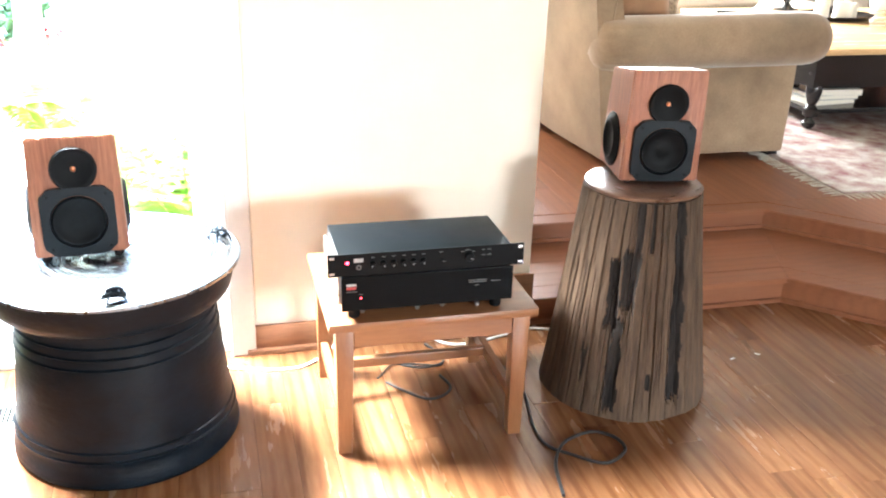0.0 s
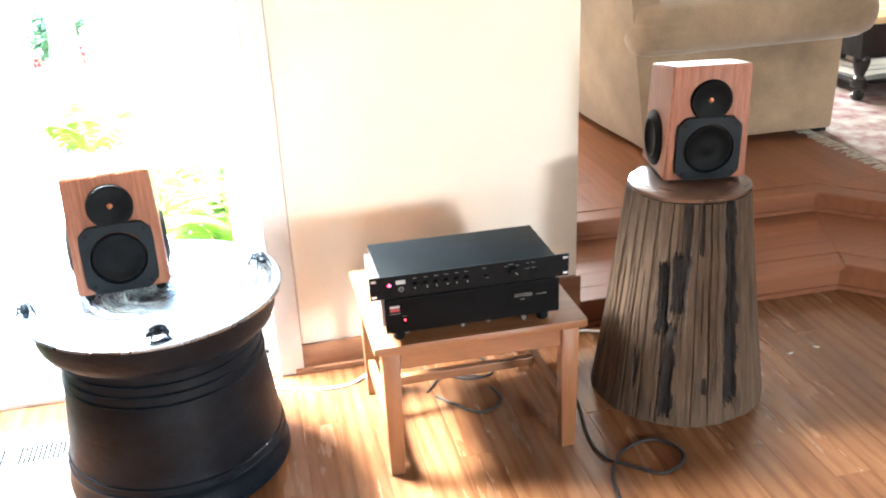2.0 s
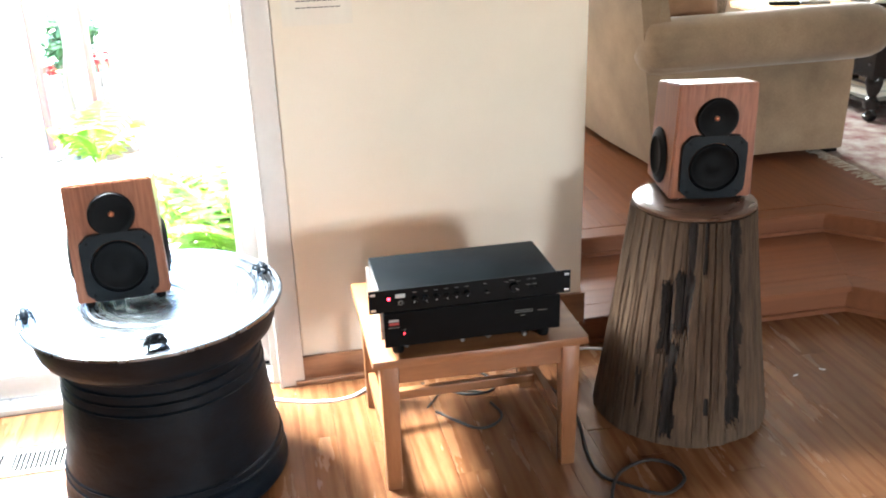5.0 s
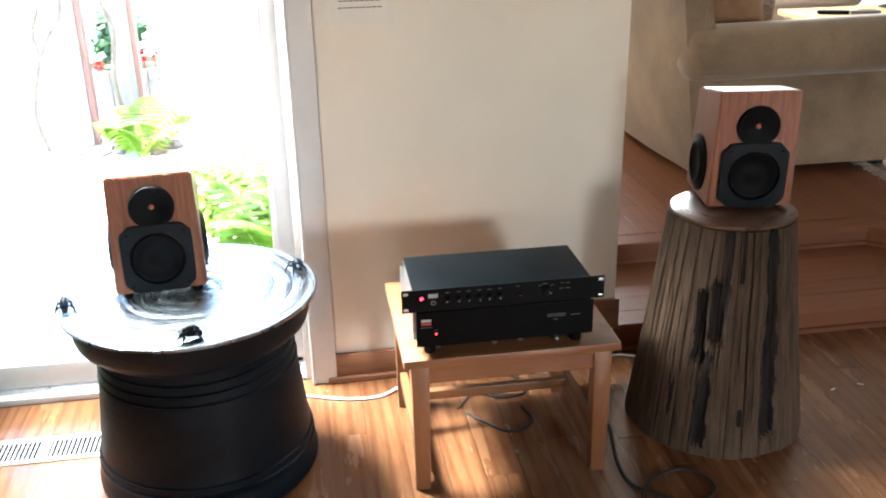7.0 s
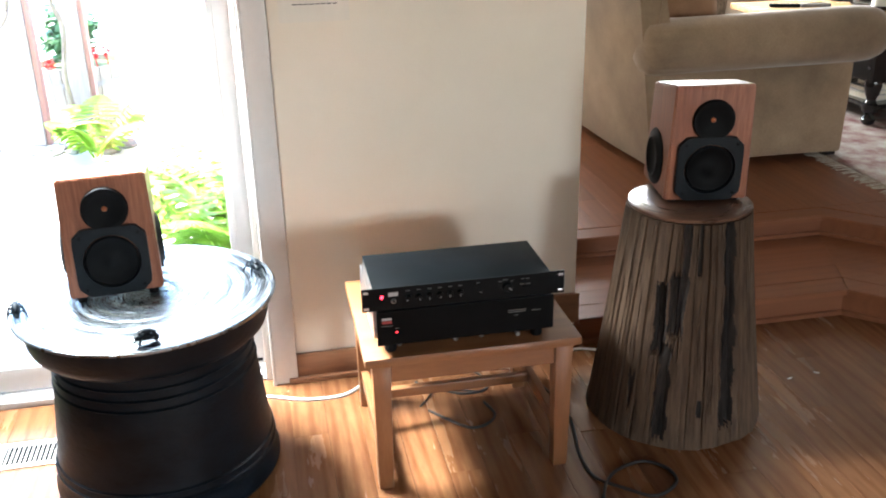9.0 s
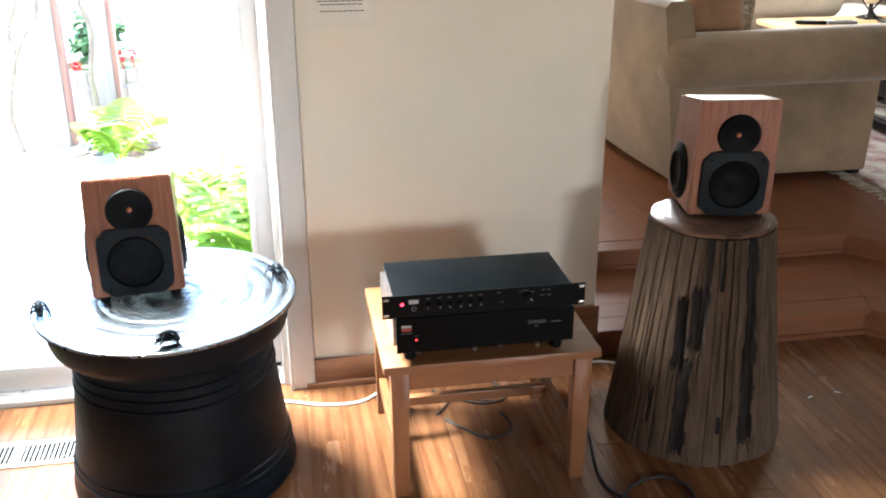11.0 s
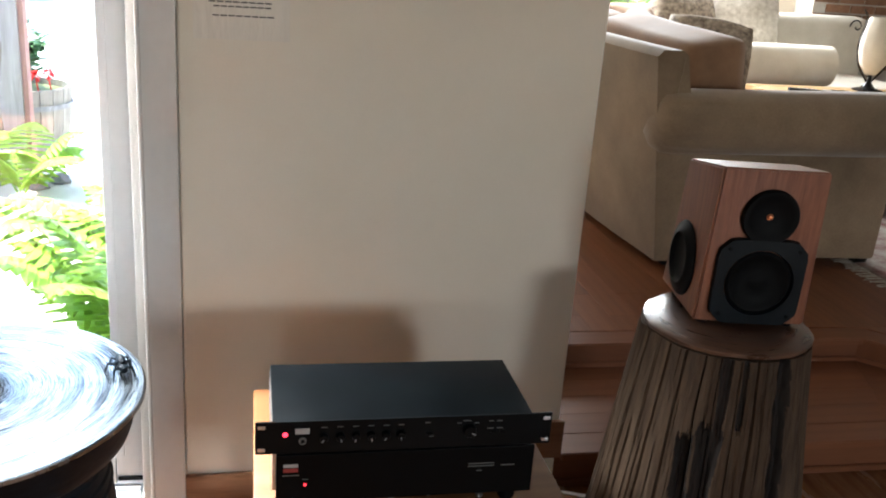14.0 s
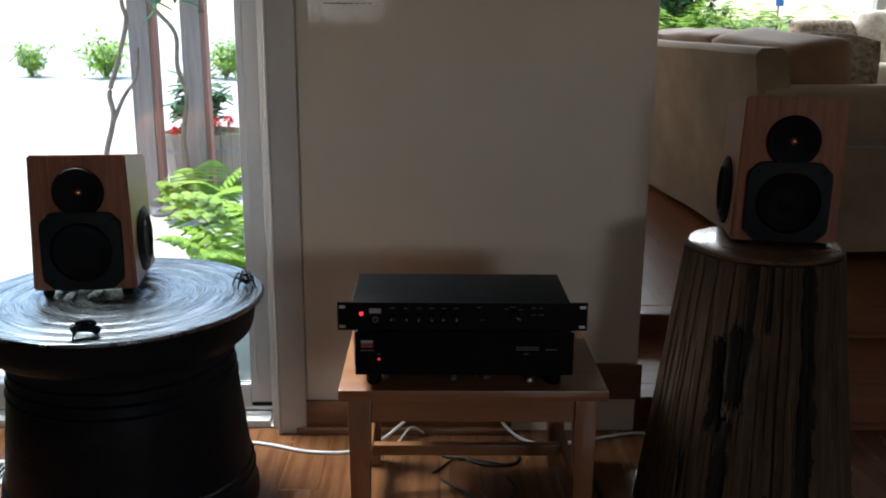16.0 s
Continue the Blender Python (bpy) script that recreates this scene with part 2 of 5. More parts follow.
STUMP_TOP = ringed("polished_stump_top", (0.040, 0.019, 0.012), (0.115, 0.058, 0.036), 0.34, 110, coat=0.3, bump=0.12)
DRUM = mat("dark_patinated_bronze", (0.0016, 0.0030, 0.0048), (0.0066, 0.0116, 0.0178), rough=0.46, scale=7, stretch=(1, 1, 2.2), bump=0.6, metal=0.0, spec=0.09, spots=0.4, fine=45)
DRUM_TOP = ringed("brushed_dark_bronze", (0.075, 0.092, 0.110), (0.26, 0.30, 0.34), 0.26, 480, metal=1.0, bump=0.35, turns=3.0)
BLACK = mat("black_satin_plastic", (0.0008, 0.0014, 0.0020), (0.0016, 0.0028, 0.0038), rough=0.46, scale=30, bump=0.1, fine=200, spec=0.08)
RUBBER = mat("black_speaker_cone", (0.0015, 0.0018, 0.0022), (0.0035, 0.004, 0.0048), rough=0.6, scale=20, bump=0.1, spec=0.1)
PLATE = mat("slate_black_driver_frame", (0.0025, 0.0042, 0.006), (0.0055, 0.0085, 0.0115), rough=0.5, scale=20, bump=0.08, spec=0.16)
CASE = mat("black_painted_steel", (0.0010, 0.0016, 0.0021), (0.0020, 0.0032, 0.0042), rough=0.40, scale=14, bump=0.08, fine=300, spec=0.05)
STEEL = mat("bright_steel", (0.42, 0.42, 0.42), (0.62, 0.62, 0.62), rough=0.3, scale=30, metal=1.0, bump=0.03)
PRINT = plain("grey_panel_print", (0.35, 0.36, 0.37), 0.6)
PRINT_DIM = plain("dim_panel_print", (0.11, 0.12, 0.12), 0.6)
LOGO_RED = plain("red_maker_badge", (0.30, 0.03, 0.03), 0.5)
LED = plain("red_indicator_light", (1.0, 0.03, 0.06), 0.4, glow=0.9)
LED_DIM = plain("small_red_indicator_light", (1.0, 0.04, 0.06), 0.4, glow=0.4)
COPPER = plain("copper_phase_plug", (0.75, 0.27, 0.13), 0.35, 0.6)
SUEDE = mat("tan_suede", (0.215, 0.143, 0.088), (0.355, 0.252, 0.160), rough=0.95, scale=5, bump=0.2, fine=120, spots=0.42, sheen=0.4, spec=0.2)
CUSHION = mat("brown_velvet", (0.17, 0.088, 0.047), (0.29, 0.165, 0.092), rough=0.9, scale=6, bump=0.15, fine=200, sheen=0.4, spec=0.2)
CREAM = mat("cream_upholstery", (0.62, 0.58, 0.50), (0.74, 0.70, 0.62), rough=0.9, scale=8, bump=0.15, fine=150)
PATTERN = mat("patterned_brown_pillow", (0.10, 0.075, 0.06), (0.50, 0.42, 0.33), rough=0.9, scale=28, bump=0.2, detail=2)
PALE = mat("pale_patterned_cotton", (0.42, 0.38, 0.32), (0.72, 0.68, 0.62), rough=0.9, scale=22, bump=0.2, detail=2)
EBONY = mat("black_lacquered_wood", (0.006, 0.006, 0.007), (0.014, 0.013, 0.013), rough=0.18, scale=8, bump=0.05)
TABLE = mat("light_oak_tabletop", (0.46, 0.28, 0.13), (0.62, 0.42, 0.22), rough=0.25, scale=4, stretch=(0.6, 6, 6), bump=0.04)
RUG = mat("floral_wool_rug", (0.15, 0.04, 0.042), (0.40, 0.38, 0.32), rough=1.0, scale=9, bump=0.5, detail=2, fine=90)
FRINGE = mat("rug_fringe", (0.32, 0.28, 0.22), (0.55, 0.50, 0.42), rough=1.0, scale=40, bump=0.2)
WAX = mat("ivory_candle_wax", (0.72, 0.66, 0.54), (0.82, 0.77, 0.66), rough=0.6, scale=6, bump=0.05)
CORD_W = plain("white_cord", (0.72, 0.72, 0.70), 0.5)
CORD_B = plain("black_cord", (0.012, 0.012, 0.013), 0.55)
PAPER = mat("laminated_note_sheet", (0.70, 0.635, 0.545), (0.76, 0.695, 0.60), rough=0.4, scale=9, stretch=(2.6, 1, 0.6), bump=1.0, fine=12, coat=1.0)
film_bump = next(k for k in PAPER.node_tree.nodes if k.bl_idname == "ShaderNodeBump")
film_bump.inputs["Distance"].default_value = 0.003
PAPER.node_tree.links.new(film_bump.outputs[0], PAPER.node_tree.nodes["Principled BSDF"].inputs["Coat Normal"])
PAPER.node_tree.nodes["Principled BSDF"].inputs["Coat Roughness"].default_value = 0.03
INK = plain("faded_black_ink", (0.05, 0.045, 0.04), 0.7)
BRICK = mat("brown_brick_face", (0.17, 0.085, 0.05), (0.30, 0.165, 0.10), rough=0.9, scale=12, bump=0.4, rand=0.25)
CONCRETE = mat("pale_patio_concrete", (0.50, 0.48, 0.44), (0.64, 0.62, 0.58), rough=0.9, scale=3, bump=0.3)
SOIL = mat("garden_soil_and_grass", (0.10, 0.13, 0.05), (0.28, 0.30, 0.14), rough=1.0, scale=4, bump=0.6)
POST_SIDE = mat("faded_redwood_side", (0.26, 0.13, 0.11), (0.42, 0.24, 0.21), rough=0.9, scale=5, stretch=(8, 8, 0.6), bump=0.2)
POST = mat("weathered_redwood_post", (0.24, 0.21, 0.21), (0.40, 0.36, 0.36), rough=0.9, scale=5, stretch=(8, 8, 0.6), bump=0.3)
BARREL = mat("grey_barrel_staves", (0.20, 0.18, 0.16), (0.40, 0.37, 0.33), rough=0.9, scale=5, stretch=(8, 8, 0.6), bump=0.4)
LEAF = mat("fern_green", (0.17, 0.33, 0.022), (0.33, 0.54, 0.06), rough=0.5, scale=20, bump=0.1, rand=0.2)
LEAF_D = mat("shrub_green", (0.05, 0.15, 0.06), (0.13, 0.30, 0.11), rough=0.5, scale=20, bump=0.1, rand=0.2)
VINE = mat("grey_vine_bark", (0.14, 0.11, 0.09), (0.28, 0.24, 0.20), rough=0.9, scale=20, bump=0.4)
ROCK = mat("grey_rock", (0.13, 0.13, 0.14), (0.33, 0.33, 0.34), rough=0.9, scale=12, bump=0.5, rand=0.2)
LIME = mat("lime_green_plastic", (0.22, 0.30, 0.05), (0.40, 0.48, 0.12), rough=0.35, scale=14, bump=0.3)
BLUE = plain("blue_wrapper", (0.05, 0.22, 0.60), 0.3)
FLOWER = plain("red_geranium_petals", (0.70, 0.03, 0.03), 0.6)
STUCCO = mat("exterior_stucco", (0.45, 0.42, 0.38), (0.55, 0.52, 0.47), rough=0.95, scale=8, bump=0.3)

# ---- building tools ----


def thing(name, at, label, category, group="", kind="", turn=0.0):
    e = new(name)
    e.empty_display_size = 0.1
    e.matrix_basis = pose(*at, 0, 0, turn)
    return tagged(e, label, category, group, kind)


def part(name, bm, material, parent=None, label="", smooth=0.0):
    me = bpy.data.meshes.new(name)
    bmesh.ops.recalc_face_normals(bm, faces=bm.faces)
    bm.to_mesh(me)
    bm.free()
    me.materials.append(material)
    if smooth:
        me.shade_smooth()
        me.set_sharp_from_angle(angle=radians(smooth))
    ob = new(name, me)
    if parent:
        ob.parent = parent
    if label:
        ob["label"] = label
    return ob


def put_box(bm, lo, hi, bevel=0.0, m=None):
    r = bmesh.ops.create_cube(bm, size=1.0)
    vs = r["verts"]
    for v in vs:
        v.co = Vector([lo[k] + (v.co[k] + 0.5) * (hi[k] - lo[k]) for k in range(3)])
    if bevel:
        es = list({e for v in vs for e in v.link_edges})
        r = bmesh.ops.bevel(bm, geom=es, offset=bevel, segments=2, affect="EDGES", profile=0.6)
        vs = r["verts"]
    if m is not None:
        bmesh.ops.transform(bm, matrix=m, verts=list({v for v in vs}))
    return vs


def box(lo, hi, bevel=0.0, m=None):
    bm = bmesh.new()
    put_box(bm, lo, hi, bevel)
    if m is not None:
        bmesh.ops.transform(bm, matrix=m, verts=bm.verts)
    return bm


def lathe(profile, n=64, m=None):
    """A turned form round z from rows of (radius, height)."""
    bm = bmesh.new()
    rings = []
    for r, z in profile:
        if r < 1e-5:
            rings.append([bm.verts.new((0, 0, z))])
        else:
            rings.append([bm.verts.new((r * math.cos(2 * math.pi * k / n), r * math.sin(2 * math.pi * k / n), z)) for k in range(n)])
    for a, b in zip(rings, rings[1:]):
        for k in range(n):
            q = [a[k % len(a)], a[(k + 1) % len(a)], b[(k + 1) % len(b)], b[k % len(b)]]
            q = list(dict.fromkeys(q))
            if len(q) > 2:
                bm.faces.new(q)
    if m is not None:
        bmesh.ops.transform(bm, matrix=m, verts=bm.verts)
    return bm


def spline(points, steps=8):
    p = [Vector(q) for q in points]
    p = [2 * p[0] - p[1], *p, 2 * p[-1] - p[-2]]
    out = []
    for i in range(1, len(p) - 2):
        for k in range(steps):
            t = k / steps
            a, b, c, d = p[i - 1], p[i], p[i + 1], p[i + 2]
            out.append(0.5 * (2 * b + (c - a) * t + (2 * a - 5 * b + 4 * c - d) * t * t + (3 * b - a - 3 * c + d) * t ** 3))
    out.append(p[-2])
    return out


def put_tube(bm, points, radius, n=8, end=None):
    """A round rod along points, tapering to the radius end."""
    pts = [Vector(q) for q in points]
    rings = []
    for i, p in enumerate(pts):
        d = (pts[min(i + 1, len(pts) - 1)] - pts[max(i - 1, 0)]).normalized()
        side = d.cross(Vector((0, 0, 1)) if abs(d.z) < 0.95 else Vector((1, 0, 0))).normalized()
        up = side.cross(d)
        r = radius if end is None else radius + (end - radius) * i / (len(pts) - 1)
        rings.append([bm.verts.new(p + r * (side * math.cos(2 * math.pi * k / n) + up * math.sin(2 * math.pi * k / n))) for k in range(n)])
    for a, b in zip(rings, rings[1:]):
        for k in range(n):
            bm.faces.new((a[k], a[(k + 1) % n], b[(k + 1) % n], b[k]))
    bm.faces.new(rings[0])
    bm.faces.new(rings[-1])


def tube(points, radius, n=8, end=None, steps=8):
    bm = bmesh.new()
    put_tube(bm, spline(points, steps), radius, n, end)
    return bm


def prism(outline, z0, z1, bevel=0.0):
    """An upright block over a plan outline."""
    bm = bmesh.new()
    f = bm.faces.new([bm.verts.new((x, y, z0)) for x, y in outline])
    top = bmesh.ops.extrude_face_region(bm, geom=[f])
    bmesh.ops.translate(bm, vec=(0, 0, z1 - z0), verts=[v for v in top["geom"] if isinstance(v, bmesh.types.BMVert)])
    if bevel:
        bmesh.ops.bevel(bm, geom=bm.edges[:], offset=bevel, segments=2, affect="EDGES")
    return bm


def pillow(w, d, h, seed=0, puff=2.6, n=18):
    """A stuffed cushion: w by d, h thick, soft edges and uneven faces."""
    bm = bmesh.new()
    rows = [[], []]
    for s, sign in enumerate((1, -1)):
        for i in range(n + 1):
            for j in range(n + 1):
                u, v = 2 * i / n - 1, 2 * j / n - 1
                k = (max(0.0, 1 - abs(u) ** puff) * max(0.0, 1 - abs(v) ** puff)) ** 0.42
                pinch = 1 - 0.06 * (abs(u * v)) ** 2
                wob = 1 + 0.14 * noise.noise(Vector((u * 1.7 + seed, v * 1.7, sign * 3)))
                rows[s].append(bm.verts.new((u * w / 2 * pinch, v * d / 2 * pinch, sign * h / 2 * k * wob)))
    for s in range(2):
        for i in range(n):
            for j in range(n):
                a = i * (n + 1) + j
                bm.faces.new([rows[s][q] for q in (a, a + 1, a + n + 2, a + n + 1)])
    bmesh.ops.remove_doubles(bm, verts=bm.verts, dist=1e-5)
    return bm


def structure(name, bm, material, label="", smooth=0.0):
    return tagged(part(name, bm, material, None, "", smooth), label, "", "", "structure")

# ---- the large structure ----
Z1, Z2 = 0.10, 0.185      # heights of the lower step and of the raised floor
WY = 2.61                 # face of the cream wall
floor = structure("floor", box((-5.0, -4.2, -0.12), (5.5, 2.66, -0.012)), OAK, "warm oak strip floor of the lower room")
step_1 = structure("step_1", prism([(0.5, 2.63), (1.84, 2.63), (3.6, 0.87), (5.5, 0.87), (5.5, 3.2), (0.5, 3.2)], 0.0, Z1 - 0.022), OAK_X, "low oak step with a turned corner")
front = [(0.86, 2.612), (1.842, 2.612), (3.6, 0.855), (5.5, 0.855)]
rear = [(0.86, 3.12), (2.046, 3.12), (4.285, 0.88), (5.5, 0.88)]
for k, (a, b) in enumerate(((0.0, 0.1995), (0.2003, 0.3995), (0.4003, 0.5995), (0.6003, 0.7995), (0.8003, 1.0))):
    row = lambda f: [(p[0] + (q[0] - p[0]) * f, p[1] + (q[1] - p[1]) * f) for p, q in zip(front, rear)]
    near, back = row(a), row(b)
    gap = 0.0003
    for i in range(2):
        bm = prism([(near[i][0] + gap, near[i][1]), (near[i + 1][0] - gap, near[i + 1][1]), (back[i + 1][0] - gap, back[i + 1][1]), (back[i][0] + gap, back[i][1])], Z1 - 0.0215, Z1, 0.003 if k == 0 else 0.0004)
        part("tread_board", bm, OAK_X, step_1)
part("tread", prism([(0.5, 2.612), (0.858, 2.612), (0.858, 2.64), (0.5, 2.64)], Z1 - 0.0215, Z1, 0.004), OAK_X, step_1)
part("shoe_moulding", prism([(0.5, 2.616), (1.835, 2.616), (3.5, 0.95), (3.5, 0.965), (1.841, 2.629), (0.5, 2.629)], 0.0, 0.018, 0.003), OAK_X, step_1)
upper = structure("upper_floor", prism([(0.86, 3.11), (2.04, 3.11), (4.28, 0.87), (5.5, 0.87), (5.5, 7.1), (0.62, 7.1), (0.62, 3.11)], Z1 - 0.05, Z2 - 0.02), OAK_X, "oak strip floor of the raised room")
part("nosing", prism([(0.84, 3.085), (2.03, 3.085), (4.26, 0.855), (4.40, 0.855), (2.08, 3.18), (0.84, 3.18)], Z2 - 0.022, Z2, 0.004), OAK_X, upper)
part("landing", prism([(2.09, 3.182), (4.412, 0.86), (5.5, 0.87), (5.5, 3.182)], Z2 - 0.0195, Z2 - 0.0006), OAK_UP, upper)
part("shoe_moulding", prism([(0.86, 3.097), (2.035, 3.097), (4.2, 0.93), (4.2, 0.945), (2.041, 3.109), (0.86, 3.109)], Z1, Z1 + 0.016, 0.003), OAK_X, upper)

wall_north = structure("wall_north", box((-0.067, WY, 0.0), (0.842, 2.76, 2.5), 0.006), WALL, "cream painted wall between the glass door and the steps")
structure("wall_north_head", box((-2.05, 2.67, 2.06), (-0.068, 2.78, 2.5)), WALL)
structure("wall_north_west", box((-5.0, 2.64, 0.0), (-2.051, 2.80, 2.5)), PANEL)
structure("wall_west", box((-5.15, -4.2, 0.0), (-5.001, 2.8, 2.5)), PANEL)
structure("wall_south", box((-5.0, -4.35, 0.0), (-0.95, -4.2, 2.5)), PANEL)
structure("wall_south_pier", box((-0.05, -4.35, 0.0), (1.5, -4.2, 2.5)), PANEL)
structure("wall_south_low", box((-0.949, -4.35, 0.0), (-0.051, -4.2, 1.05)), PANEL)
structure("wall_south_top", box((-0.949, -4.35, 1.55), (-0.051, -4.2, 2.5)), PANEL)
structure("wall_south_east", box((3.0, -4.35, 0.0), (5.5, -4.2, 2.5)), PANEL)
structure("wall_south_sill", box((1.501, -4.35, 0.0), (2.999, -4.2, 0.95)), PANEL)
structure("wall_south_head", box((1.501, -4.35, 1.95), (2.999, -4.2, 2.5)), PANEL)
structure("wall_east", box((5.501, -4.35, 0.0), (5.65, 7.3, 2.5)), PANEL)
structure("wall_upper_west", box((0.62, 2.765, 0.0), (0.76, 7.1, 2.5)), WALL)
structure("wall_far_sill", box((0.62, 7.101, 0.0), (3.55, 7.25, 0.62)), WALL)
structure("wall_far_head", box((0.62, 7.101, 2.1), (3.55, 7.25, 2.5)), WALL)
structure("wall_far", box((3.551, 7.101, 0.0), (5.5, 7.25, 2.5)), WALL, "plain wall beside the far window")
structure("wall_far_corner", box((0.62, 7.102, 0.621), (1.2, 7.249, 2.099)), WALL)
structure("ceiling", box((-5.15, -4.35, 2.5), (0.86, 2.8, 2.6)), CEIL)
structure("ceiling_upper", box((0.861, -4.35, 2.5), (5.65, 7.3, 2.6)), CEIL)
structure("ceiling_niche", box((0.6, 2.801, 2.5), (0.86, 7.3, 2.6)), CEIL)

baseboard = structure("baseboard", box((-0.088, 2.594, 0.016), (0.498, WY - 0.001, 0.094), 0.004), BASE, "dark stained wooden baseboard", 40)
part("shoe_moulding", box((-0.096, 2.58, 0.0), (0.498, 2.6095, 0.018), 0.005), BASE, baseboard)
structure("baseboard_raised", box((0.50, 2.594, Z1 + 0.001), (0.852, WY - 0.001, 0.205), 0.004), BASE, "dark baseboard stepping up with the stair", 40)

# sliding glass door with its casing
casing = structure("trim", box((-0.146, 2.588, 0.0), (-0.068, 2.70, 2.06), 0.004), TRIM, "white painted door casing", 40)
part("bead", box((-0.145, 2.580, 0.0), (-0.136, 2.5875, 2.06), 0.003), TRIM, casing)
structure("trim_jamb", box((-0.1665, 2.622, 0.0), (-0.1465, 2.80, 2.06), 0.003), TRIM, "white door jamb", 40)
structure("trim_head", box((-2.05, 2.60, 2.0), (-0.1745, 2.669, 2.06), 0.004), TRIM, "white head casing", 40)
sill = structure("door_sill", box((-2.05, 2.625, 0.0), (-0.175, 2.80, 0.022), 0.004), FRAME, "pale door sill with metal tracks", 40)
for y in (2.66, 2.70, 2.745):
    part("track", box((-2.04, y, 0.0222), (-0.178, y + 0.007, 0.036), 0.001), STEEL, sill)
door_1 = tagged(new("door_1"), "white framed sliding glass patio door", "", "", "structure")
for x0, x1, y0, name in ((-0.231, -0.167, 2.662, "stile"), (-1.20, -1.135, 2.662, "stile"), (-1.245, -1.18, 2.704, "stile"), (-2.045, -1.98, 2.704, "stile")):
    s = part(name, box((x0, y0, 0.04), (x1, y0 + 0.036, 1.99), 0.004), FRAME, door_1, "", 40)
    part("glazing_bead", box((x0 + 0.012, y0 - 0.005, 0.12), (x0 + 0.020, y0 - 0.0005, 1.9), 0.001), FRAME, s)
for x0, x1, y0 in ((-1.134, -0.232, 2.662), (-1.979, -1.246, 2.704)):
    part("bottom_rail", box((x0, y0, 0.04), (x1, y0 + 0.036, 0.115), 0.003), FRAME, door_1, "", 40)
    part("top_rail", box((x0, y0, 1.91), (x1, y0 + 0.036, 1.99), 0.003), FRAME, door_1, "", 40)
    g = part("pane", box((x0, y0 + 0.014, 0.116), (x1, y0 + 0.020, 1.909)), GLASS, door_1, "clear glass pane")
    g.visible_shadow = False
part("weep_slot", box((-0.228, 2.6585, 0.052), (-0.172, 2.6616, 0.062)), BLACK, door_1, "dark slot")

# far window and the window behind
window_1 = tagged(new("window_1"), "wide white framed picture window in the raised room", "", "", "structure")
for x in (1.2, 3.48):
    part("window_frame", box((x, 7.12, 0.62), (x + 0.07, 7.2, 2.1), 0.004), FRAME, window_1)
for z in (0.621, 2.04):
    part("window_frame", box((1.271, 7.12, z), (3.479, 7.2, z + 0.06), 0.004), FRAME, window_1)
part("window_sill", box((1.15, 7.02, 0.60), (3.6, 7.10, 0.625), 0.004), TRIM, window_1)
for x0, x1 in ((1.271, 3.479),):
    g = part("pane", box((x0, 7.155, 0.682), (x1, 7.161, 2.039)), GLASS, window_1)
    g.visible_shadow = False


def rear_window(name, x0, x1, z0, z1):
    w = tagged(new(name), "white framed window behind the room", "", "", "structure")
    for lo, hi in (((x0 + 0.001, -4.3, z0), (x0 + 0.05, -4.24, z1)), ((x1 - 0.05, -4.3, z0), (x1 - 0.001, -4.24, z1)),
                   ((x0 + 0.051, -4.3, z0), (x1 - 0.051, -4.24, z0 + 0.05)), ((x0 + 0.051, -4.3, z1 - 0.05), (x1 - 0.051, -4.24, z1))):
        part("window_frame", box(lo, hi, 0.003), FRAME, w)
    g = part("pane", box((x0 + 0.051, -4.275, z0 + 0.051), (x1 - 0.051, -4.27, z1 - 0.051)), GLASS, w)
    g.visible_shadow = False


rear_window("window_2", 1.5, 3.0, 0.95, 1.95)
rear_window("window_3", -0.95, -0.05, 1.05, 1.55)

# ---- outdoors ----
structure("ground", box((-150, -150, -0.5), (150, 150, -0.16)), SOIL, "grass and soil of the garden")
structure("patio", box((-148.0, 2.81, -0.159), (0.59, 148.0, -0.10)), CONCRETE, "sunlit pale concrete patio")
# Eave out of view, added to keep sun off the near ferns.
structure("eave", box((-2.6, 2.81, 2.42), (0.59, 3.50, 2.5), 0.01), STUCCO, "unseen eave added to shade the ferns at the glass door")
structure("outer_wall", box((0.60, 2.81, -0.16), (0.619, 7.25, 2.5)), STUCCO)


def post(at, w):
    p = thing("garden_post", at, "weathered reddish grey wooden garden post", "post", "garden posts")
    part("shaft", box((-w / 2, -w / 2, 0), (w / 2, w / 2, 2.9), 0.008), POST, p)
    part("side_board", box((w / 2 + 0.001, -w / 2 + 0.02, 0), (w / 2 + 0.03, w / 2 - 0.01, 2.9), 0.003), POST_SIDE, p, "reddish stained side board")


post((-1.515, 6.10, -0.10), 0.125)
post((-1.205, 6.12, -0.10), 0.118)

barrel = thing("barrel_planter", (-1.27, 6.58, -0.10), "grey half barrel planter with red geraniums", "planter")
for k in range(22):
    a = 2 * math.pi * k / 22
    bm = bmesh.new()
    rows = []
    for z, r in ((0, 0.235), (0.2, 0.275), (0.42, 0.29)):
        q = []
        for s in (-1, 1):
            for rr in (r, r - 0.022):
                b = a + s * (math.pi / 22 - 0.008)
                q.append(bm.verts.new((rr * math.cos(b), rr * math.sin(b), z)))
        rows.append(q)
    for p, q in zip(rows, rows[1:]):
        for i, j in ((0, 1), (1, 3), (3, 2), (2, 0)):
            bm.faces.new((p[i], p[j], q[j], q[i]))
    bm.faces.new([rows[0][i] for i in (0, 1, 3, 2)])
    bm.faces.new([rows[2][i] for i in (0, 1, 3, 2)])
    part("stave", bm, BARREL, barrel)
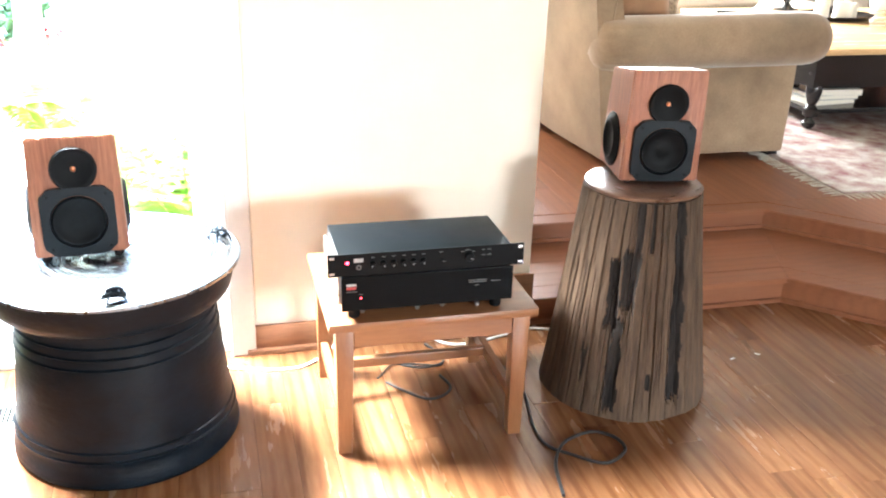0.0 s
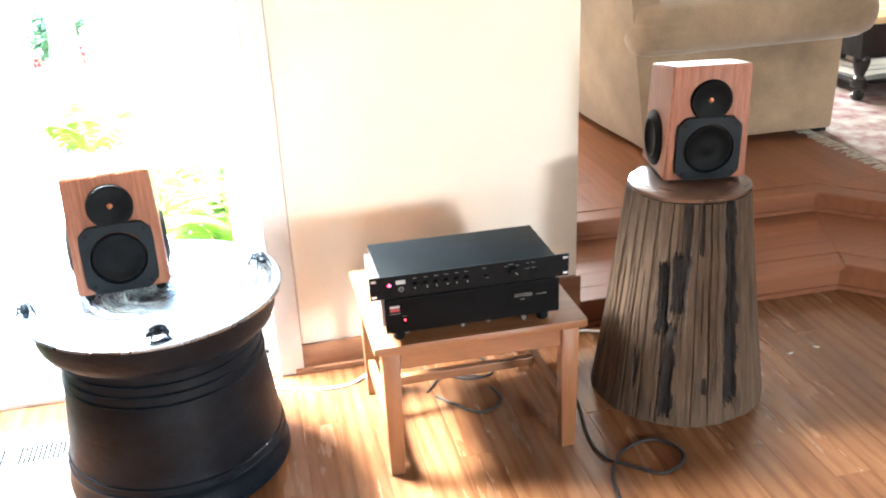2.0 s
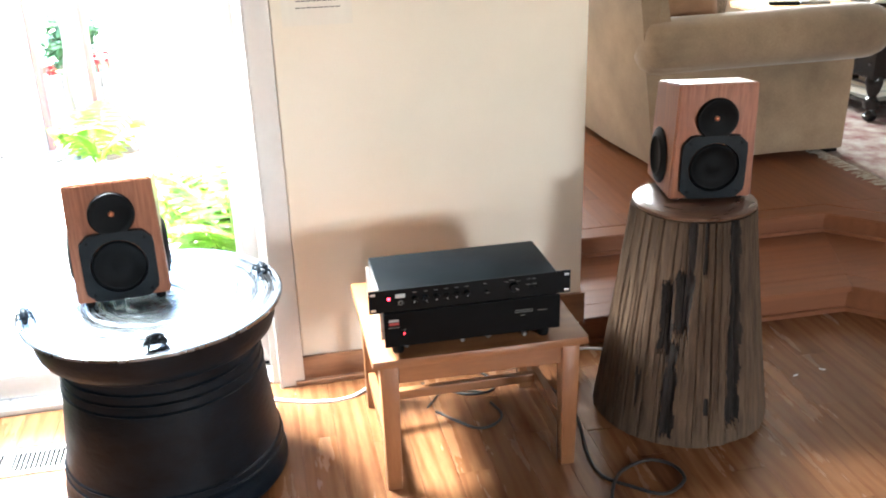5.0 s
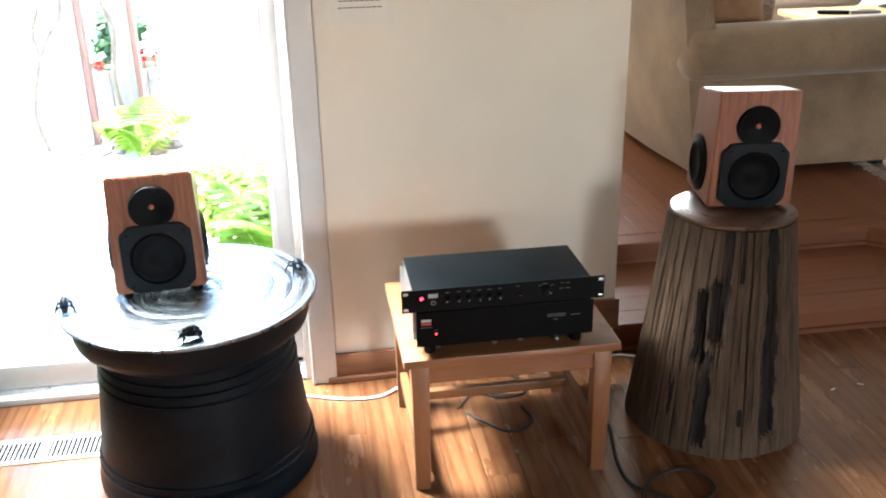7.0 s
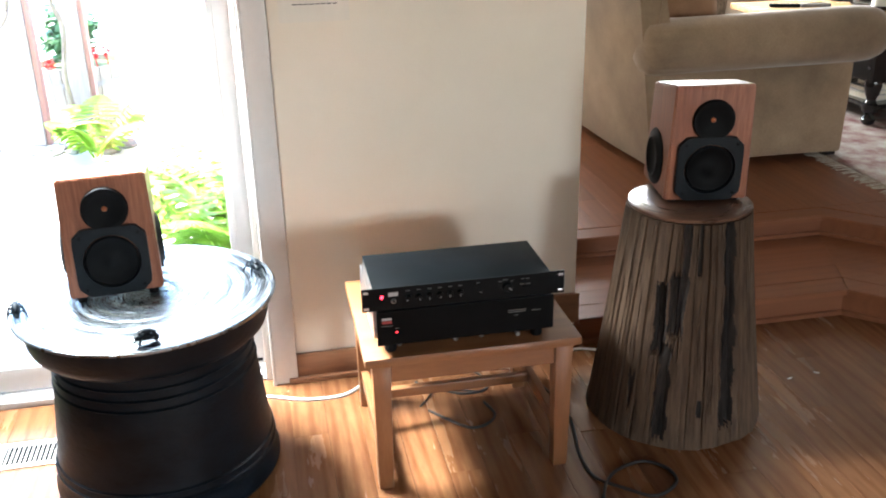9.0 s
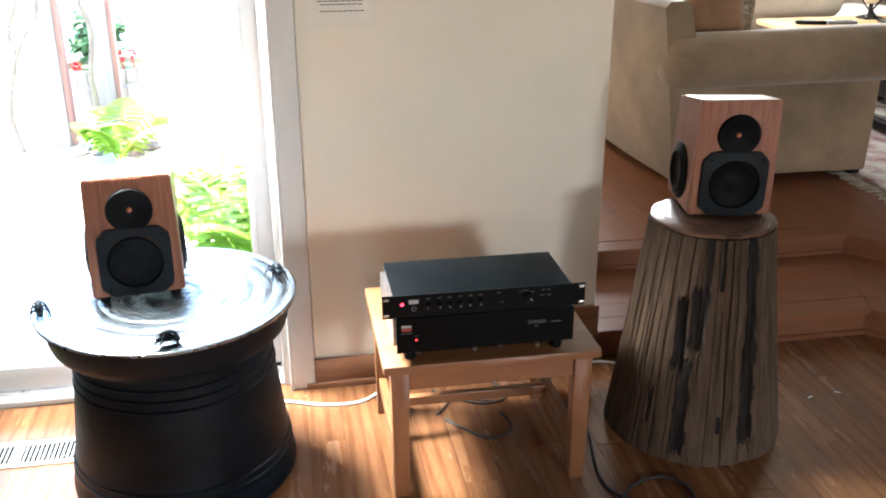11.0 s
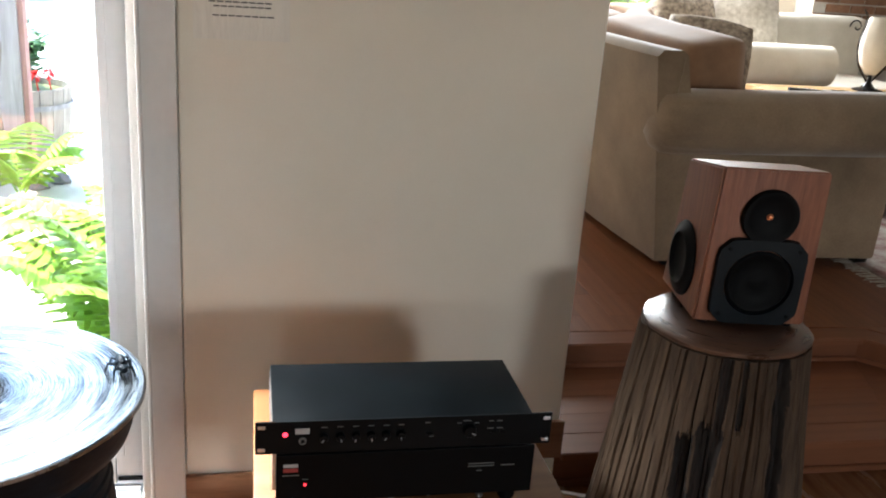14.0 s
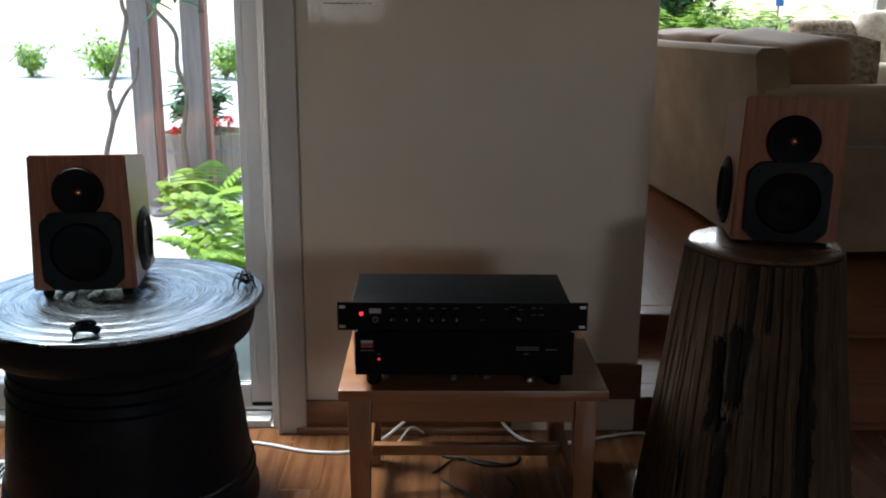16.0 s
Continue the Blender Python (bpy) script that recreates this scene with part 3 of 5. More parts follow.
for z, r in ((0.07, 0.252), (0.30, 0.287)):
    part("hoop", lathe([(r, z), (r + 0.004, z), (r + 0.005, z + 0.03), (r + 0.001, z + 0.03), (r, z)], 44), ROCK, barrel)
part("soil", lathe([(0, 0.39), (0.262, 0.38), (0.262, 0.36), (0, 0.36)], 32), SOIL, barrel)


def leaf(bm, base, tip, width, droop=0.0, n=5):
    """A narrow bent leaf with a raised midrib."""
    a, b = Vector(base), Vector(tip)
    d = b - a
    side = d.cross(Vector((0, 0, 1)))
    side = side.normalized() if side.length > 1e-4 else Vector((1, 0, 0))
    rows = []
    for i in range(n + 1):
        t = i / n
        p = a + d * t + Vector((0, 0, -droop * t * t))
        w = width * (math.sin(math.pi * min(1, 0.12 + 0.88 * t)) * 0.5 + 0.01)
        rows.append([bm.verts.new(p - side * w), bm.verts.new(p + Vector((0, 0, width * 0.18))), bm.verts.new(p + side * w)])
    for p, q in zip(rows, rows[1:]):
        bm.faces.new((p[0], p[1], q[1], q[0]))
        bm.faces.new((p[1], p[2], q[2], q[1]))


def frond(parent, base, direction, length, rnd, width=0.15):
    """A fern frond: an arching rib with two rows of leaflets."""
    d = Vector(direction).normalized()
    pts = [Vector(base) + d * length * t + Vector((0, 0, 0.45 * length * (1.5 * t - 1.75 * t * t))) for t in [i / 14 for i in range(15)]]
    bm = bmesh.new()
    put_tube(bm, pts, 0.004, 5, 0.0015)
    side = d.cross(Vector((0, 0, 1))).normalized()
    for i in range(2, 15):
        for f in (0.0,):
            p = pts[i].lerp(pts[min(i + 1, 14)], f)
            t = (i + f) / 14
            w = width * math.sin(math.pi * (0.1 + 0.88 * t)) * rnd.uniform(0.8, 1.15)
            for s in (-1, 1):
                leaf(bm, p, p + side * s * w + d * w * 0.4 + Vector((0, 0, -0.25 * w)), 0.046, w * 0.2, 3)
    part("frond", bm, LEAF, parent)


def fern(at, count, length, seed, label="bright green sword fern by the glass door", rise_to=(0.25, 1.3)):
    rnd = random.Random(seed)
    e = thing("fern", at, label, "fern", "ferns")
    for k in range(count):
        a = 2 * math.pi * (k + rnd.uniform(-0.3, 0.3)) / count
        rise = rnd.uniform(*rise_to)
        frond(e, (0.02 * math.cos(a), 0.02 * math.sin(a), 0), (math.cos(a), math.sin(a), rise), length * rnd.uniform(0.75, 1.1), rnd)


fern((-0.26, 3.46, -0.10), 20, 0.78, 3, rise_to=(0.9, 2.6))
fern((-0.10, 3.86, -0.10), 18, 0.85, 4, rise_to=(0.9, 2.6))
fern((-1.10, 5.68, -0.10), 8, 0.47, 5, "green sword fern beside the posts", rise_to=(0.6, 1.5))


def shrub(name, at, radius, height, count, seed, material, label, size=0.09):
    """A bush of bent branches with many single leaves round them."""
    rnd = random.Random(seed)
    e = thing(name, at, label, "bush", "garden bushes")
    wood, green = bmesh.new(), bmesh.new()
    for k in range(max(7, count // 60)):
        a, r = rnd.uniform(0, 6.28), radius * rnd.uniform(0.2, 0.95)
        tip = Vector((r * math.cos(a), r * math.sin(a), height * rnd.uniform(0.45, 1.0)))
        pts = spline([(0, 0, 0), tip * 0.5 + Vector((rnd.uniform(-0.1, 0.1), rnd.uniform(-0.1, 0.1), 0.08)) * radius, tip], 5)
        put_tube(wood, pts, 0.014 * (1 + height * 0.4), 5, 0.004)
        for j in range(60):
            p = pts[rnd.randrange(3, len(pts))] + Vector((rnd.gauss(0, 1), rnd.gauss(0, 1), rnd.gauss(0, 0.8))) * radius * 0.2
            q = p + Vector((rnd.uniform(-1, 1), rnd.uniform(-1, 1), rnd.uniform(-0.5, 0.6))).normalized() * size * rnd.uniform(0.7, 1.5)
            leaf(green, p, q, size * 0.55, size * 0.2, 3)
    part("branches", wood, VINE, e)
    part("leaves", green, material, e)
    return e


shrub("geranium", (-1.33, 6.58, 0.285), 0.19, 0.40, 420, 8, LEAF_D, "leafy geranium growing in the barrel", 0.09)
rnd = random.Random(12)
for p in ((-1.075, 6.40, 0.415), (-1.14, 6.38, 0.40), (-1.42, 6.36, 0.345)):
    fl = thing("flower_head", p, "red geranium flower head", "flower", "geranium flowers")
    bm = bmesh.new()
    for k in range(40):
        d = Vector((rnd.gauss(0, 1), rnd.gauss(0, 1), rnd.gauss(0, 1) + 0.3)).normalized()
        leaf(bm, d * 0.014, d * 0.040, 0.022, 0.003, 2)
    put_tube(bm, [(0, 0, 0), (0.01, 0.03, -0.12)], 0.004, 5)
    part("petals", bm, FLOWER, fl)
shrub("shrub", (-5.5, 17.0, -0.10), 0.55, 0.72, 700, 21, LEAF, "pale green shrub beyond the patio")
shrub("shrub", (-3.4, 17.0, -0.10), 0.6, 0.75, 700, 22, LEAF, "pale green shrub beyond the patio")
shrub("shrub", (-6.9, 17.2, -0.10), 0.4, 0.6, 500, 23, LEAF, "pale green shrub beyond the patio")
for k, (x, y, z) in enumerate(((2.35, 8.5, 0.468), (2.8, 8.35, 0.468), (3.2, 8.5, 0.468), (3.95, 8.4, 0.468), (1.7, 8.6, 0.468), (2.6, 8.75, 0.468))):
    fern((x, y, z), 16, 0.85, 30 + k, "bright green fern on the bank outside the far window", rise_to=(0.9, 2.8))
bank = structure("garden_bank", prism([(1.0, 7.95), (5.2, 7.95), (5.2, 9.6), (1.0, 9.6)], -0.16, 0.47, 0.05), SOIL, "raised soil bank outside the far window")
shrub("small_tree", (2.45, 9.25, 0.468), 0.62, 1.75, 4200, 27, LEAF_D, "leafy small tree outside the far window", 0.075)
banner = thing("hanging_banner", (3.17, 8.2, 1.18), "narrow blue cloth banner hanging in the garden", "banner")
bm = box((-0.045, -0.004, 0.0), (0.045, 0.004, 0.75), 0.002)
bmesh.ops.subdivide_edges(bm, edges=[e for e in bm.edges if e.calc_length() > 0.3], cuts=14)
for v in bm.verts:
    v.co.y += 0.02 * math.sin(v.co.z * 9)
    v.co.x *= 0.75 + 0.5 * v.co.z
part("cloth", bm, BLUE, banner, "faded blue cloth")
part("pole", tube([(0.0, 0.03, -0.72), (0.0, 0.03, 0.2), (0, 0.02, 0.9)], 0.008, 6), VINE, banner)

vine = thing("climbing_vine", (-1.62, 5.97, -0.10), "bare twisting grey vine climbing the posts", "vine")
part("stem", tube([(-0.10, 0, 0.0), (-0.14, 0, 0.2), (-0.12, 0, 0.36), (-0.06, 0, 0.58), (-0.08, 0.02, 0.72), (-0.02, 0, 0.88), (0.06, 0, 1.15), (0.04, 0, 1.28), (0.04, 0, 1.6), (0.0, 0, 2.3)], 0.019, 7, 0.012), VINE, vine)
part("stem", tube([(-0.06, 0, 0.56), (0.01, 0, 0.70), (0.09, 0.02, 0.83), (0.11, 0.03, 1.0)], 0.014, 6, 0.009), VINE, vine)
part("stem", tube([(0.37, 0.02, 0.25), (0.36, 0, 0.46), (0.39, 0.02, 0.72), (0.35, 0, 0.89), (0.35, 0, 1.08), (0.25, 0, 1.21), (0.12, 0, 1.37), (0.02, 0, 1.7)], 0.017, 6, 0.010), VINE, vine)
bm = bmesh.new()
for k in range(110):
    p = Vector((rnd.uniform(0.15, 0.45), rnd.uniform(-0.1, 0.15), rnd.uniform(1.18, 2.2)))
    leaf(bm, p, p + Vector((rnd.uniform(-0.1, 0.1), rnd.uniform(-0.1, 0.1), rnd.uniform(-0.1, 0.03))), 0.06, 0.02, 3)
part("leaves", bm, LEAF_D, vine)


def rock(at, r, seed):
    bm = bmesh.new()
    bmesh.ops.create_icosphere(bm, subdivisions=2, radius=1)
    for v in bm.verts:
        k = 1 + 0.45 * noise.noise(v.co * 1.4 + Vector((seed, 0, 0)))
        v.co = Vector((v.co.x * r * k, v.co.y * r * k * 0.8, max(-0.3, v.co.z * k * 0.6) * r + 0.2 * r))
    ob = part("rock", bm, ROCK)
    ob.location = at
    tagged(ob, "small grey garden rock at the foot of the posts", "rock", "garden rocks")


for k in range(16):
    rock((-1.55 + 0.04 * k + rnd.uniform(-0.03, 0.03), 5.85 + rnd.uniform(-0.08, 0.1), -0.095), rnd.uniform(0.03, 0.065), k * 3.1)

# ---- things of the lower room ----


def disc(r, y0, profile, n=48):
    """Turned round the local -y axis: rows of (radius, distance in front of the plane y0)."""
    return lathe([(q, z) for q, z in profile], n, pose(0, y0, 0, 90, 0, 0))


def speaker(at, turn, label, f, h=0.318, lean=0.012):
    wb, wt, db, dt = 0.222, 0.204, 0.225, 0.175
    s = thing("bookshelf_speaker", at, label, "speaker", "pair of loudspeakers", "", turn)
    bm = bmesh.new()
    lo = [(-wb / 2, 0, f), (wb / 2, 0, f), (wb / 2, db, f), (-wb / 2, db, f)]
    hi = [(-wt / 2, lean, h), (wt / 2, lean, h), (wt / 2 + 0.010, lean + dt, h - 0.026), (-wt / 2 - 0.010, lean + dt, h - 0.026)]
    v = [bm.verts.new(p) for p in lo + hi]
    for q in ((0, 1, 2, 3), (4, 5, 6, 7), (0, 1, 5, 4), (1, 2, 6, 5), (2, 3, 7, 6), (3, 0, 4, 7)):
        bm.faces.new([v[i] for i in q])
    bmesh.ops.bevel(bm, geom=bm.edges[:], offset=0.004, segments=2, affect="EDGES")
    cab = part("cabinet", bm, CHERRY, s, "reddish cherry veneered cabinet", 40)
    tilt = math.degrees(math.atan2(lean, h - f))
    front = lambda z: pose(0, lean * (z - f) / (h - f), z, -tilt, 0, 0)
    on = lambda b, m: (bmesh.ops.transform(b, matrix=m, verts=b.verts), b)[1]
    # horn tweeter
    tw = part("tweeter", on(disc(0, 0, [(0.0, 0.0012), (0.012, 0.0015), (0.02, 0.003), (0.033, 0.006), (0.040, 0.009), (0.046, 0.0115), (0.052, 0.0115), (0.0545, 0.008), (0.0545, -0.002)]), front(f + 0.219)), RUBBER, s, "round black tweeter", 40)
    part("phase_plug", on(disc(0, 0, [(0.0, 0.008), (0.003, 0.007), (0.0052, 0.004), (0.0068, 0.0016)], 20), front(f + 0.219)), COPPER, tw, "small copper plug")
    # woofer in a frame with cut corners
    w, c = 0.086, 0.024
    z0, z1 = -0.086, 0.086
    o = [(-w + c, z0), (w - c, z0), (w, z0 + c), (w, z1 - c), (w - c, z1), (-w + c, z1), (-w, z1 - c), (-w, z0 + c)]
    bm = bmesh.new()
    nseg = 48
    inner = [bm.verts.new((0.067 * math.cos(2 * math.pi * k / nseg), -0.013, 0.067 * math.sin(2 * math.pi * k / nseg))) for k in range(nseg)]

    def rim(a):
        d = Vector((math.cos(a), math.sin(a)))
        best = 9.0
        for p, q in zip(o, o[1:] + o[:1]):
            p, q = Vector(p), Vector(q)
            e = q - p
            den = d.x * e.y - d.y * e.x
            if abs(den) > 1e-9:
                t = (p.x * e.y - p.y * e.x) / den
                if t > 0:
                    best = min(best, t)
        return d * best
    outer = [rim(2 * math.pi * k / nseg) for k in range(nseg)]
    ring = [bm.verts.new((p.x, -0.012, p.y)) for p in outer]
    back = [bm.verts.new((p.x * 1.01, 0.002, p.y * 1.01)) for p in outer]
    deep = [bm.verts.new((0.064 * math.cos(2 * math.pi * k / nseg), 0.0, 0.064 * math.sin(2 * math.pi * k / nseg))) for k in range(nseg)]
    for a, b in ((inner, ring), (ring, back), (deep, inner)):
        for k in range(nseg):
            bm.faces.new((a[k], a[(k + 1) % nseg], b[(k + 1) % nseg], b[k]))
    wf = part("woofer_frame", on(bm, front(f + 0.089)), PLATE, s, "slate black octagonal driver frame", 30)
    part("cone", on(disc(0, 0, [(0.0, 0.006), (0.014, 0.0045), (0.022, 0.0016), (0.05, 0.007), (0.054, 0.0105), (0.059, 0.0115), (0.064, 0.008)]), front(f + 0.089)), RUBBER, wf, "", 40)
    for sx in (-1, 1):
        for sz in (-1, 1):
            part("screw", on(lathe([(0, 0.0015), (0.004, 0.001), (0.0045, -0.003)], 12, pose(sx * 0.067, -0.0125, sz * 0.067, 90, 0, 0)), front(f + 0.089)), BLACK, wf)
    # passive radiators on the flanks
    flank = math.degrees(math.atan2((wb - wt) / 2, h - f))
    for sx in (-1, 1):
        m = pose(sx * (wb / 2 - 0.003), db * 0.52, f + 0.089, 0, 0, 90 * sx) @ pose(0, 0, 0, -flank, 0, 0)
        r = part("side_radiator", on(disc(0, 0, [(0.0, 0.004), (0.042, 0.004), (0.047, 0.008), (0.052, 0.013), (0.058, 0.012), (0.063, 0.007), (0.074, 0.006), (0.077, 0.003), (0.077, -0.002)]), m), RUBBER, s, "black round passive radiator", 40)
    for x in (-0.085, 0.085):
        for y in (0.022, db - 0.025):
            part("foot", lathe([(0, 0), (0.010, 0), (0.012, 0.004), (0.012, f - 0.0005), (0, f - 0.0005)], 14, pose(x, y, 0)), RUBBER, s)
    return s


DT = 0.513          # top of the drum
drum = thing("drum_table", (-0.430, 2.235, 0), "dark bronze rain drum used as a side table", "drum")
body = [(0.272, 0.0), (0.284, 0.002), (0.291, 0.012), (0.291, 0.03), (0.286, 0.045), (0.281, 0.06)]
for z in (0.12, 0.18, 0.24, 0.30):
    body.append((0.281 - 0.11 * (z - 0.06), z))
for z in (0.318, 0.345, 0.372):
    r = 0.281 - 0.115 * (z - 0.06)
    body += [(r, z - 0.004), (r + 0.0045, z), (r, z + 0.004)]
body = body[:6] + [(0.283, 0.075), (0.2855, 0.079), (0.281, 0.083), (0.279, 0.098), (0.2815, 0.102), (0.277, 0.106)] + body[6:]
body += [(0.243, 0.39), (0.244, 0.405), (0.262, 0.412)]
part("body", lathe(body, 96), DRUM, drum, "dark waisted bronze body with raised bands", 30)
part("rim", lathe([(0.262, 0.4121), (0.278, 0.417), (0.290, 0.428), (0.296, 0.445), (0.300, 0.47), (0.302, 0.496), (0.316, 0.5015)], 96), DRUM, drum, "", 40)
top = [(0.316, 0.502), (0.3215, 0.504), (0.3215, 0.5105), (0.318, 0.513)]
for r in (0.300, 0.262, 0.215, 0.165, 0.118, 0.07):
    top += [(r + 0.006, 0.5128), (r + 0.004, 0.5120), (r - 0.004, 0.5120), (r - 0.006, 0.5128)]
top += [(0.03, 0.5135), (0.0, 0.5145)]
part("drumhead", lathe(top, 96), DRUM_TOP, drum, "brushed dark drumhead with fine rings", 25)
bm = bmesh.new()
for k in range(12):
    a = 2 * math.pi * k / 12
    m = Matrix.Rotation(a, 4, "Z") @ pose(0.03, 0, 0.5138, 0, 0, 0)
    vs = [bm.verts.new(m @ Vector(p)) for p in ((0, -0.007, 0), (0.045, 0, 0), (0, 0.007, 0), (0, 0, 0.0018))]
    for q in ((0, 1, 3), (1, 2, 3), (2, 0, 3)):
        bm.faces.new([vs[i] for i in q])
part("star", bm, DRUM_TOP, drum)


def frog(at, turn):
    """Small cast frogs in a stack: raised heads, bent legs with splayed feet."""
    bm = bmesh.new()
    for lvl, k in ((0, 1.0), (1, 0.72)):
        z = 0.017 + 0.012 * lvl
        x = -0.002 * lvl
        rows = spline([(x - 0.026 * k, 0, z - 0.006 * k), (x - 0.01 * k, 0, z + 0.004 * k), (x + 0.012 * k, 0, z + 0.006 * k), (x + 0.026 * k, 0, z + 0.003 * k)], 4)
        for i, (p, q) in enumerate(zip(rows, rows[1:])):
            r = 0.0095 * k * (0.55 + math.sin(math.pi * (i + 1) / (len(rows) + 1)) * 0.6)
            r2 = 0.0095 * k * (0.55 + math.sin(math.pi * (i + 2) / (len(rows) + 1)) * 0.6)
            put_tube(bm, [p, q], r, 8, r2)
        for s in (-1, 1):
            for e in ((0.016, 0.016, 0.024, 0.02), (-0.014, 0.020, -0.026, 0.024)):
                foot = 0.0 if lvl == 0 else 0.014
                put_tube(bm, [(x + e[0] * k * 0.6, s * 0.005 * k, z), (x + e[0] * k, s * e[1] * k, z + 0.004 * k), (x + e[2] * k, s * e[3] * k, foot + 0.002)], 0.0032 * k, 6, 0.002)
            put_tube(bm, [(x + 0.022 * k, s * 0.005 * k, z + 0.006 * k), (x + 0.023 * k, s * 0.006 * k, z + 0.011 * k)], 0.0028 * k, 6)
    ob = part("frog_figurine", bm, DRUM, None, "", 50)
    ob.matrix_basis = pose(at[0], at[1], at[2], 0, 0, turn)
    tagged(ob, "tiny dark cast frog figure on the drumhead rim", "figurine", "frogs on the drum")


frog((-0.403, 1.952, DT - 0.0015), 200)
frog((-0.158, 2.298, DT - 0.0015), 290)
frog((-0.722, 2.165, DT - 0.0015), 105)

speaker((-0.492, 2.207, DT), 6.5, "cherry bookshelf speaker standing on the drum table", 0.018)

# weathered stump
stump = thing("tree_stump", (1.017, 2.224, 0), "weathered grey brown tree stump used as a stand", "stump")
SH, SN, SL = 0.637, 900, 60
bm = bmesh.new()
rings = []
lean = Vector((-0.010, -0.025, 0))
rnd = random.Random(77)
# long splits between the staves of wood: angle, half width, depth, lower and upper end
splits = [(-math.pi + 2 * math.pi * (k + rnd.uniform(0.1, 0.9)) / 58, rnd.uniform(0.006, 0.017), rnd.uniform(0.004, 0.014), rnd.choice((0.0, 0.0, 0.1, 0.25)), rnd.choice((0.45, 0.65, 0.65, 0.65))) for k in range(58)]
checks = [(rnd.uniform(-math.pi, math.pi), rnd.uniform(0.004, 0.008), rnd.uniform(0.002, 0.005), z0, z0 + rnd.uniform(0.06, 0.22)) for z0 in [rnd.uniform(0.0, 0.55) for k in range(170)]]
# dark sunken strips: angle, half width, depth, lower and upper end
dark_strips = ((-2.28, 0.085, 0.016, 0.27, 0.47), (-2.08, 0.10, 0.012, 0.33, 0.50), (-2.16, 0.075, 0.010, 0.02, 0.30), (-1.345, 0.088, 0.014, 0.05, 0.65), (-1.80, 0.03, 0.006, 0.50, 0.65), (-2.0, 0.05, 0.006, 0.50, 0.65), (-2.55, 0.035, 0.006, 0.1, 0.2), (-1.72, 0.03, 0.006, 0.09, 0.14))
strip_cells = set()
for i in range(SL + 1):
    t = i / SL
    z = SH * t
    ring = []
    for k in range(SN):
        a = 2 * math.pi * k / SN - math.pi
        c, s = math.cos(a), math.sin(a)
        wave = 0.018 * noise.noise(Vector((c * 3, s * 3, z * 5))) + 0.007 * noise.noise(Vector((c * 20, s * 20, z * 16)))
        base = 0.250 - 0.084 * t + 0.005 * noise.noise(Vector((c * 2, s * 2, t)))
        d = 0.0035 * noise.noise(Vector((c * 9, s * 9, z * 1.2))) + 0.0012 * noise.noise(Vector((c * 60, s * 60, z * 4)))
        for sa, sw, depth, z0, z1 in splits + checks:
            x = abs(a + wave - sa)
            if x < sw and z0 <= z <= z1:
                d -= depth * (1 - x / sw) * min(1.0, (z - z0) / 0.04 + 0.2, (z1 - z) / 0.04 + (1 if z1 > 0.6 else 0.1))
        for ba, bw, depth, z0, z1 in dark_strips:
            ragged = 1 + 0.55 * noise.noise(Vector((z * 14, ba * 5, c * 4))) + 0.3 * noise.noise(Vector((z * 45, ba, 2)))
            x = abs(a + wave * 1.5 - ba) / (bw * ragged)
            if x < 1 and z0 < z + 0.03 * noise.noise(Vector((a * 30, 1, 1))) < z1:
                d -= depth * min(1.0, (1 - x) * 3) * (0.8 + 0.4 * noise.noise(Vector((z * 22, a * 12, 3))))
                strip_cells.add((i, k))
        r = base + d
        ring.append(bm.verts.new((r * c + lean.x * t, r * s + lean.y * t, z)))
    rings.append(ring)
for i, (a, b) in enumerate(zip(rings, rings[1:])):
    for k in range(SN):
        bm.faces.new((a[k], a[(k + 1) % SN], b[(k + 1) % SN], b[k])).material_index = 1 if (i, k) in strip_cells else 0
bm.faces.new(rings[0])
bm.faces.new(rings[-1])
part("trunk", bm, BARK, stump, "deeply cracked weathered trunk with dark sunken strips", 35).data.materials.append(SUNKEN)
bm = bmesh.new()
prev = None
for r0, z in ((0.156, SH + 0.0005), (0.162, SH + 0.003), (0.163, SH + 0.010), (0.158, SH + 0.0135), (0.10, SH + 0.014), (0.0, SH + 0.0145)):
    if r0 == 0:
        c0 = bm.verts.new((lean.x, lean.y, z))
        for k in range(96):
            bm.faces.new((prev[k], prev[(k + 1) % 96], c0))
        break
    ring = []
    for k in range(96):
        a = 2 * math.pi * k / 96
        r = r0 * (1 + 0.028 * noise.noise(Vector((math.cos(a) * 2.5, math.sin(a) * 2.5, 5))) + 0.012 * noise.noise(Vector((math.cos(a) * 9, math.sin(a) * 9, 5))))
        ring.append(bm.verts.new((r * math.cos(a) + lean.x, r * math.sin(a) + lean.y, z)))
    if prev:
        for k in range(96):
            bm.faces.new((prev[k], prev[(k + 1) % 96], ring[(k + 1) % 96], ring[k]))
    prev = ring
part("top", bm, STUMP_TOP, stump, "smooth polished top with growth rings", 40)
speaker((1.032, 2.163, SH + 0.0145), -9.0, "cherry bookshelf speaker standing on the stump", 0.008, 0.319, -0.014)

# stool
ST = 0.392
stool = thing("stool", (0.365, 2.22, 0), "honey coloured wooden stool carrying the amplifiers", "stool")
L, R, F, B = -0.280, 0.272, -0.245, 0.235
part("seat", box((L, F, ST - 0.024), (R, B, ST), 0.006), STOOL, stool, "", 40)
lw = 0.048
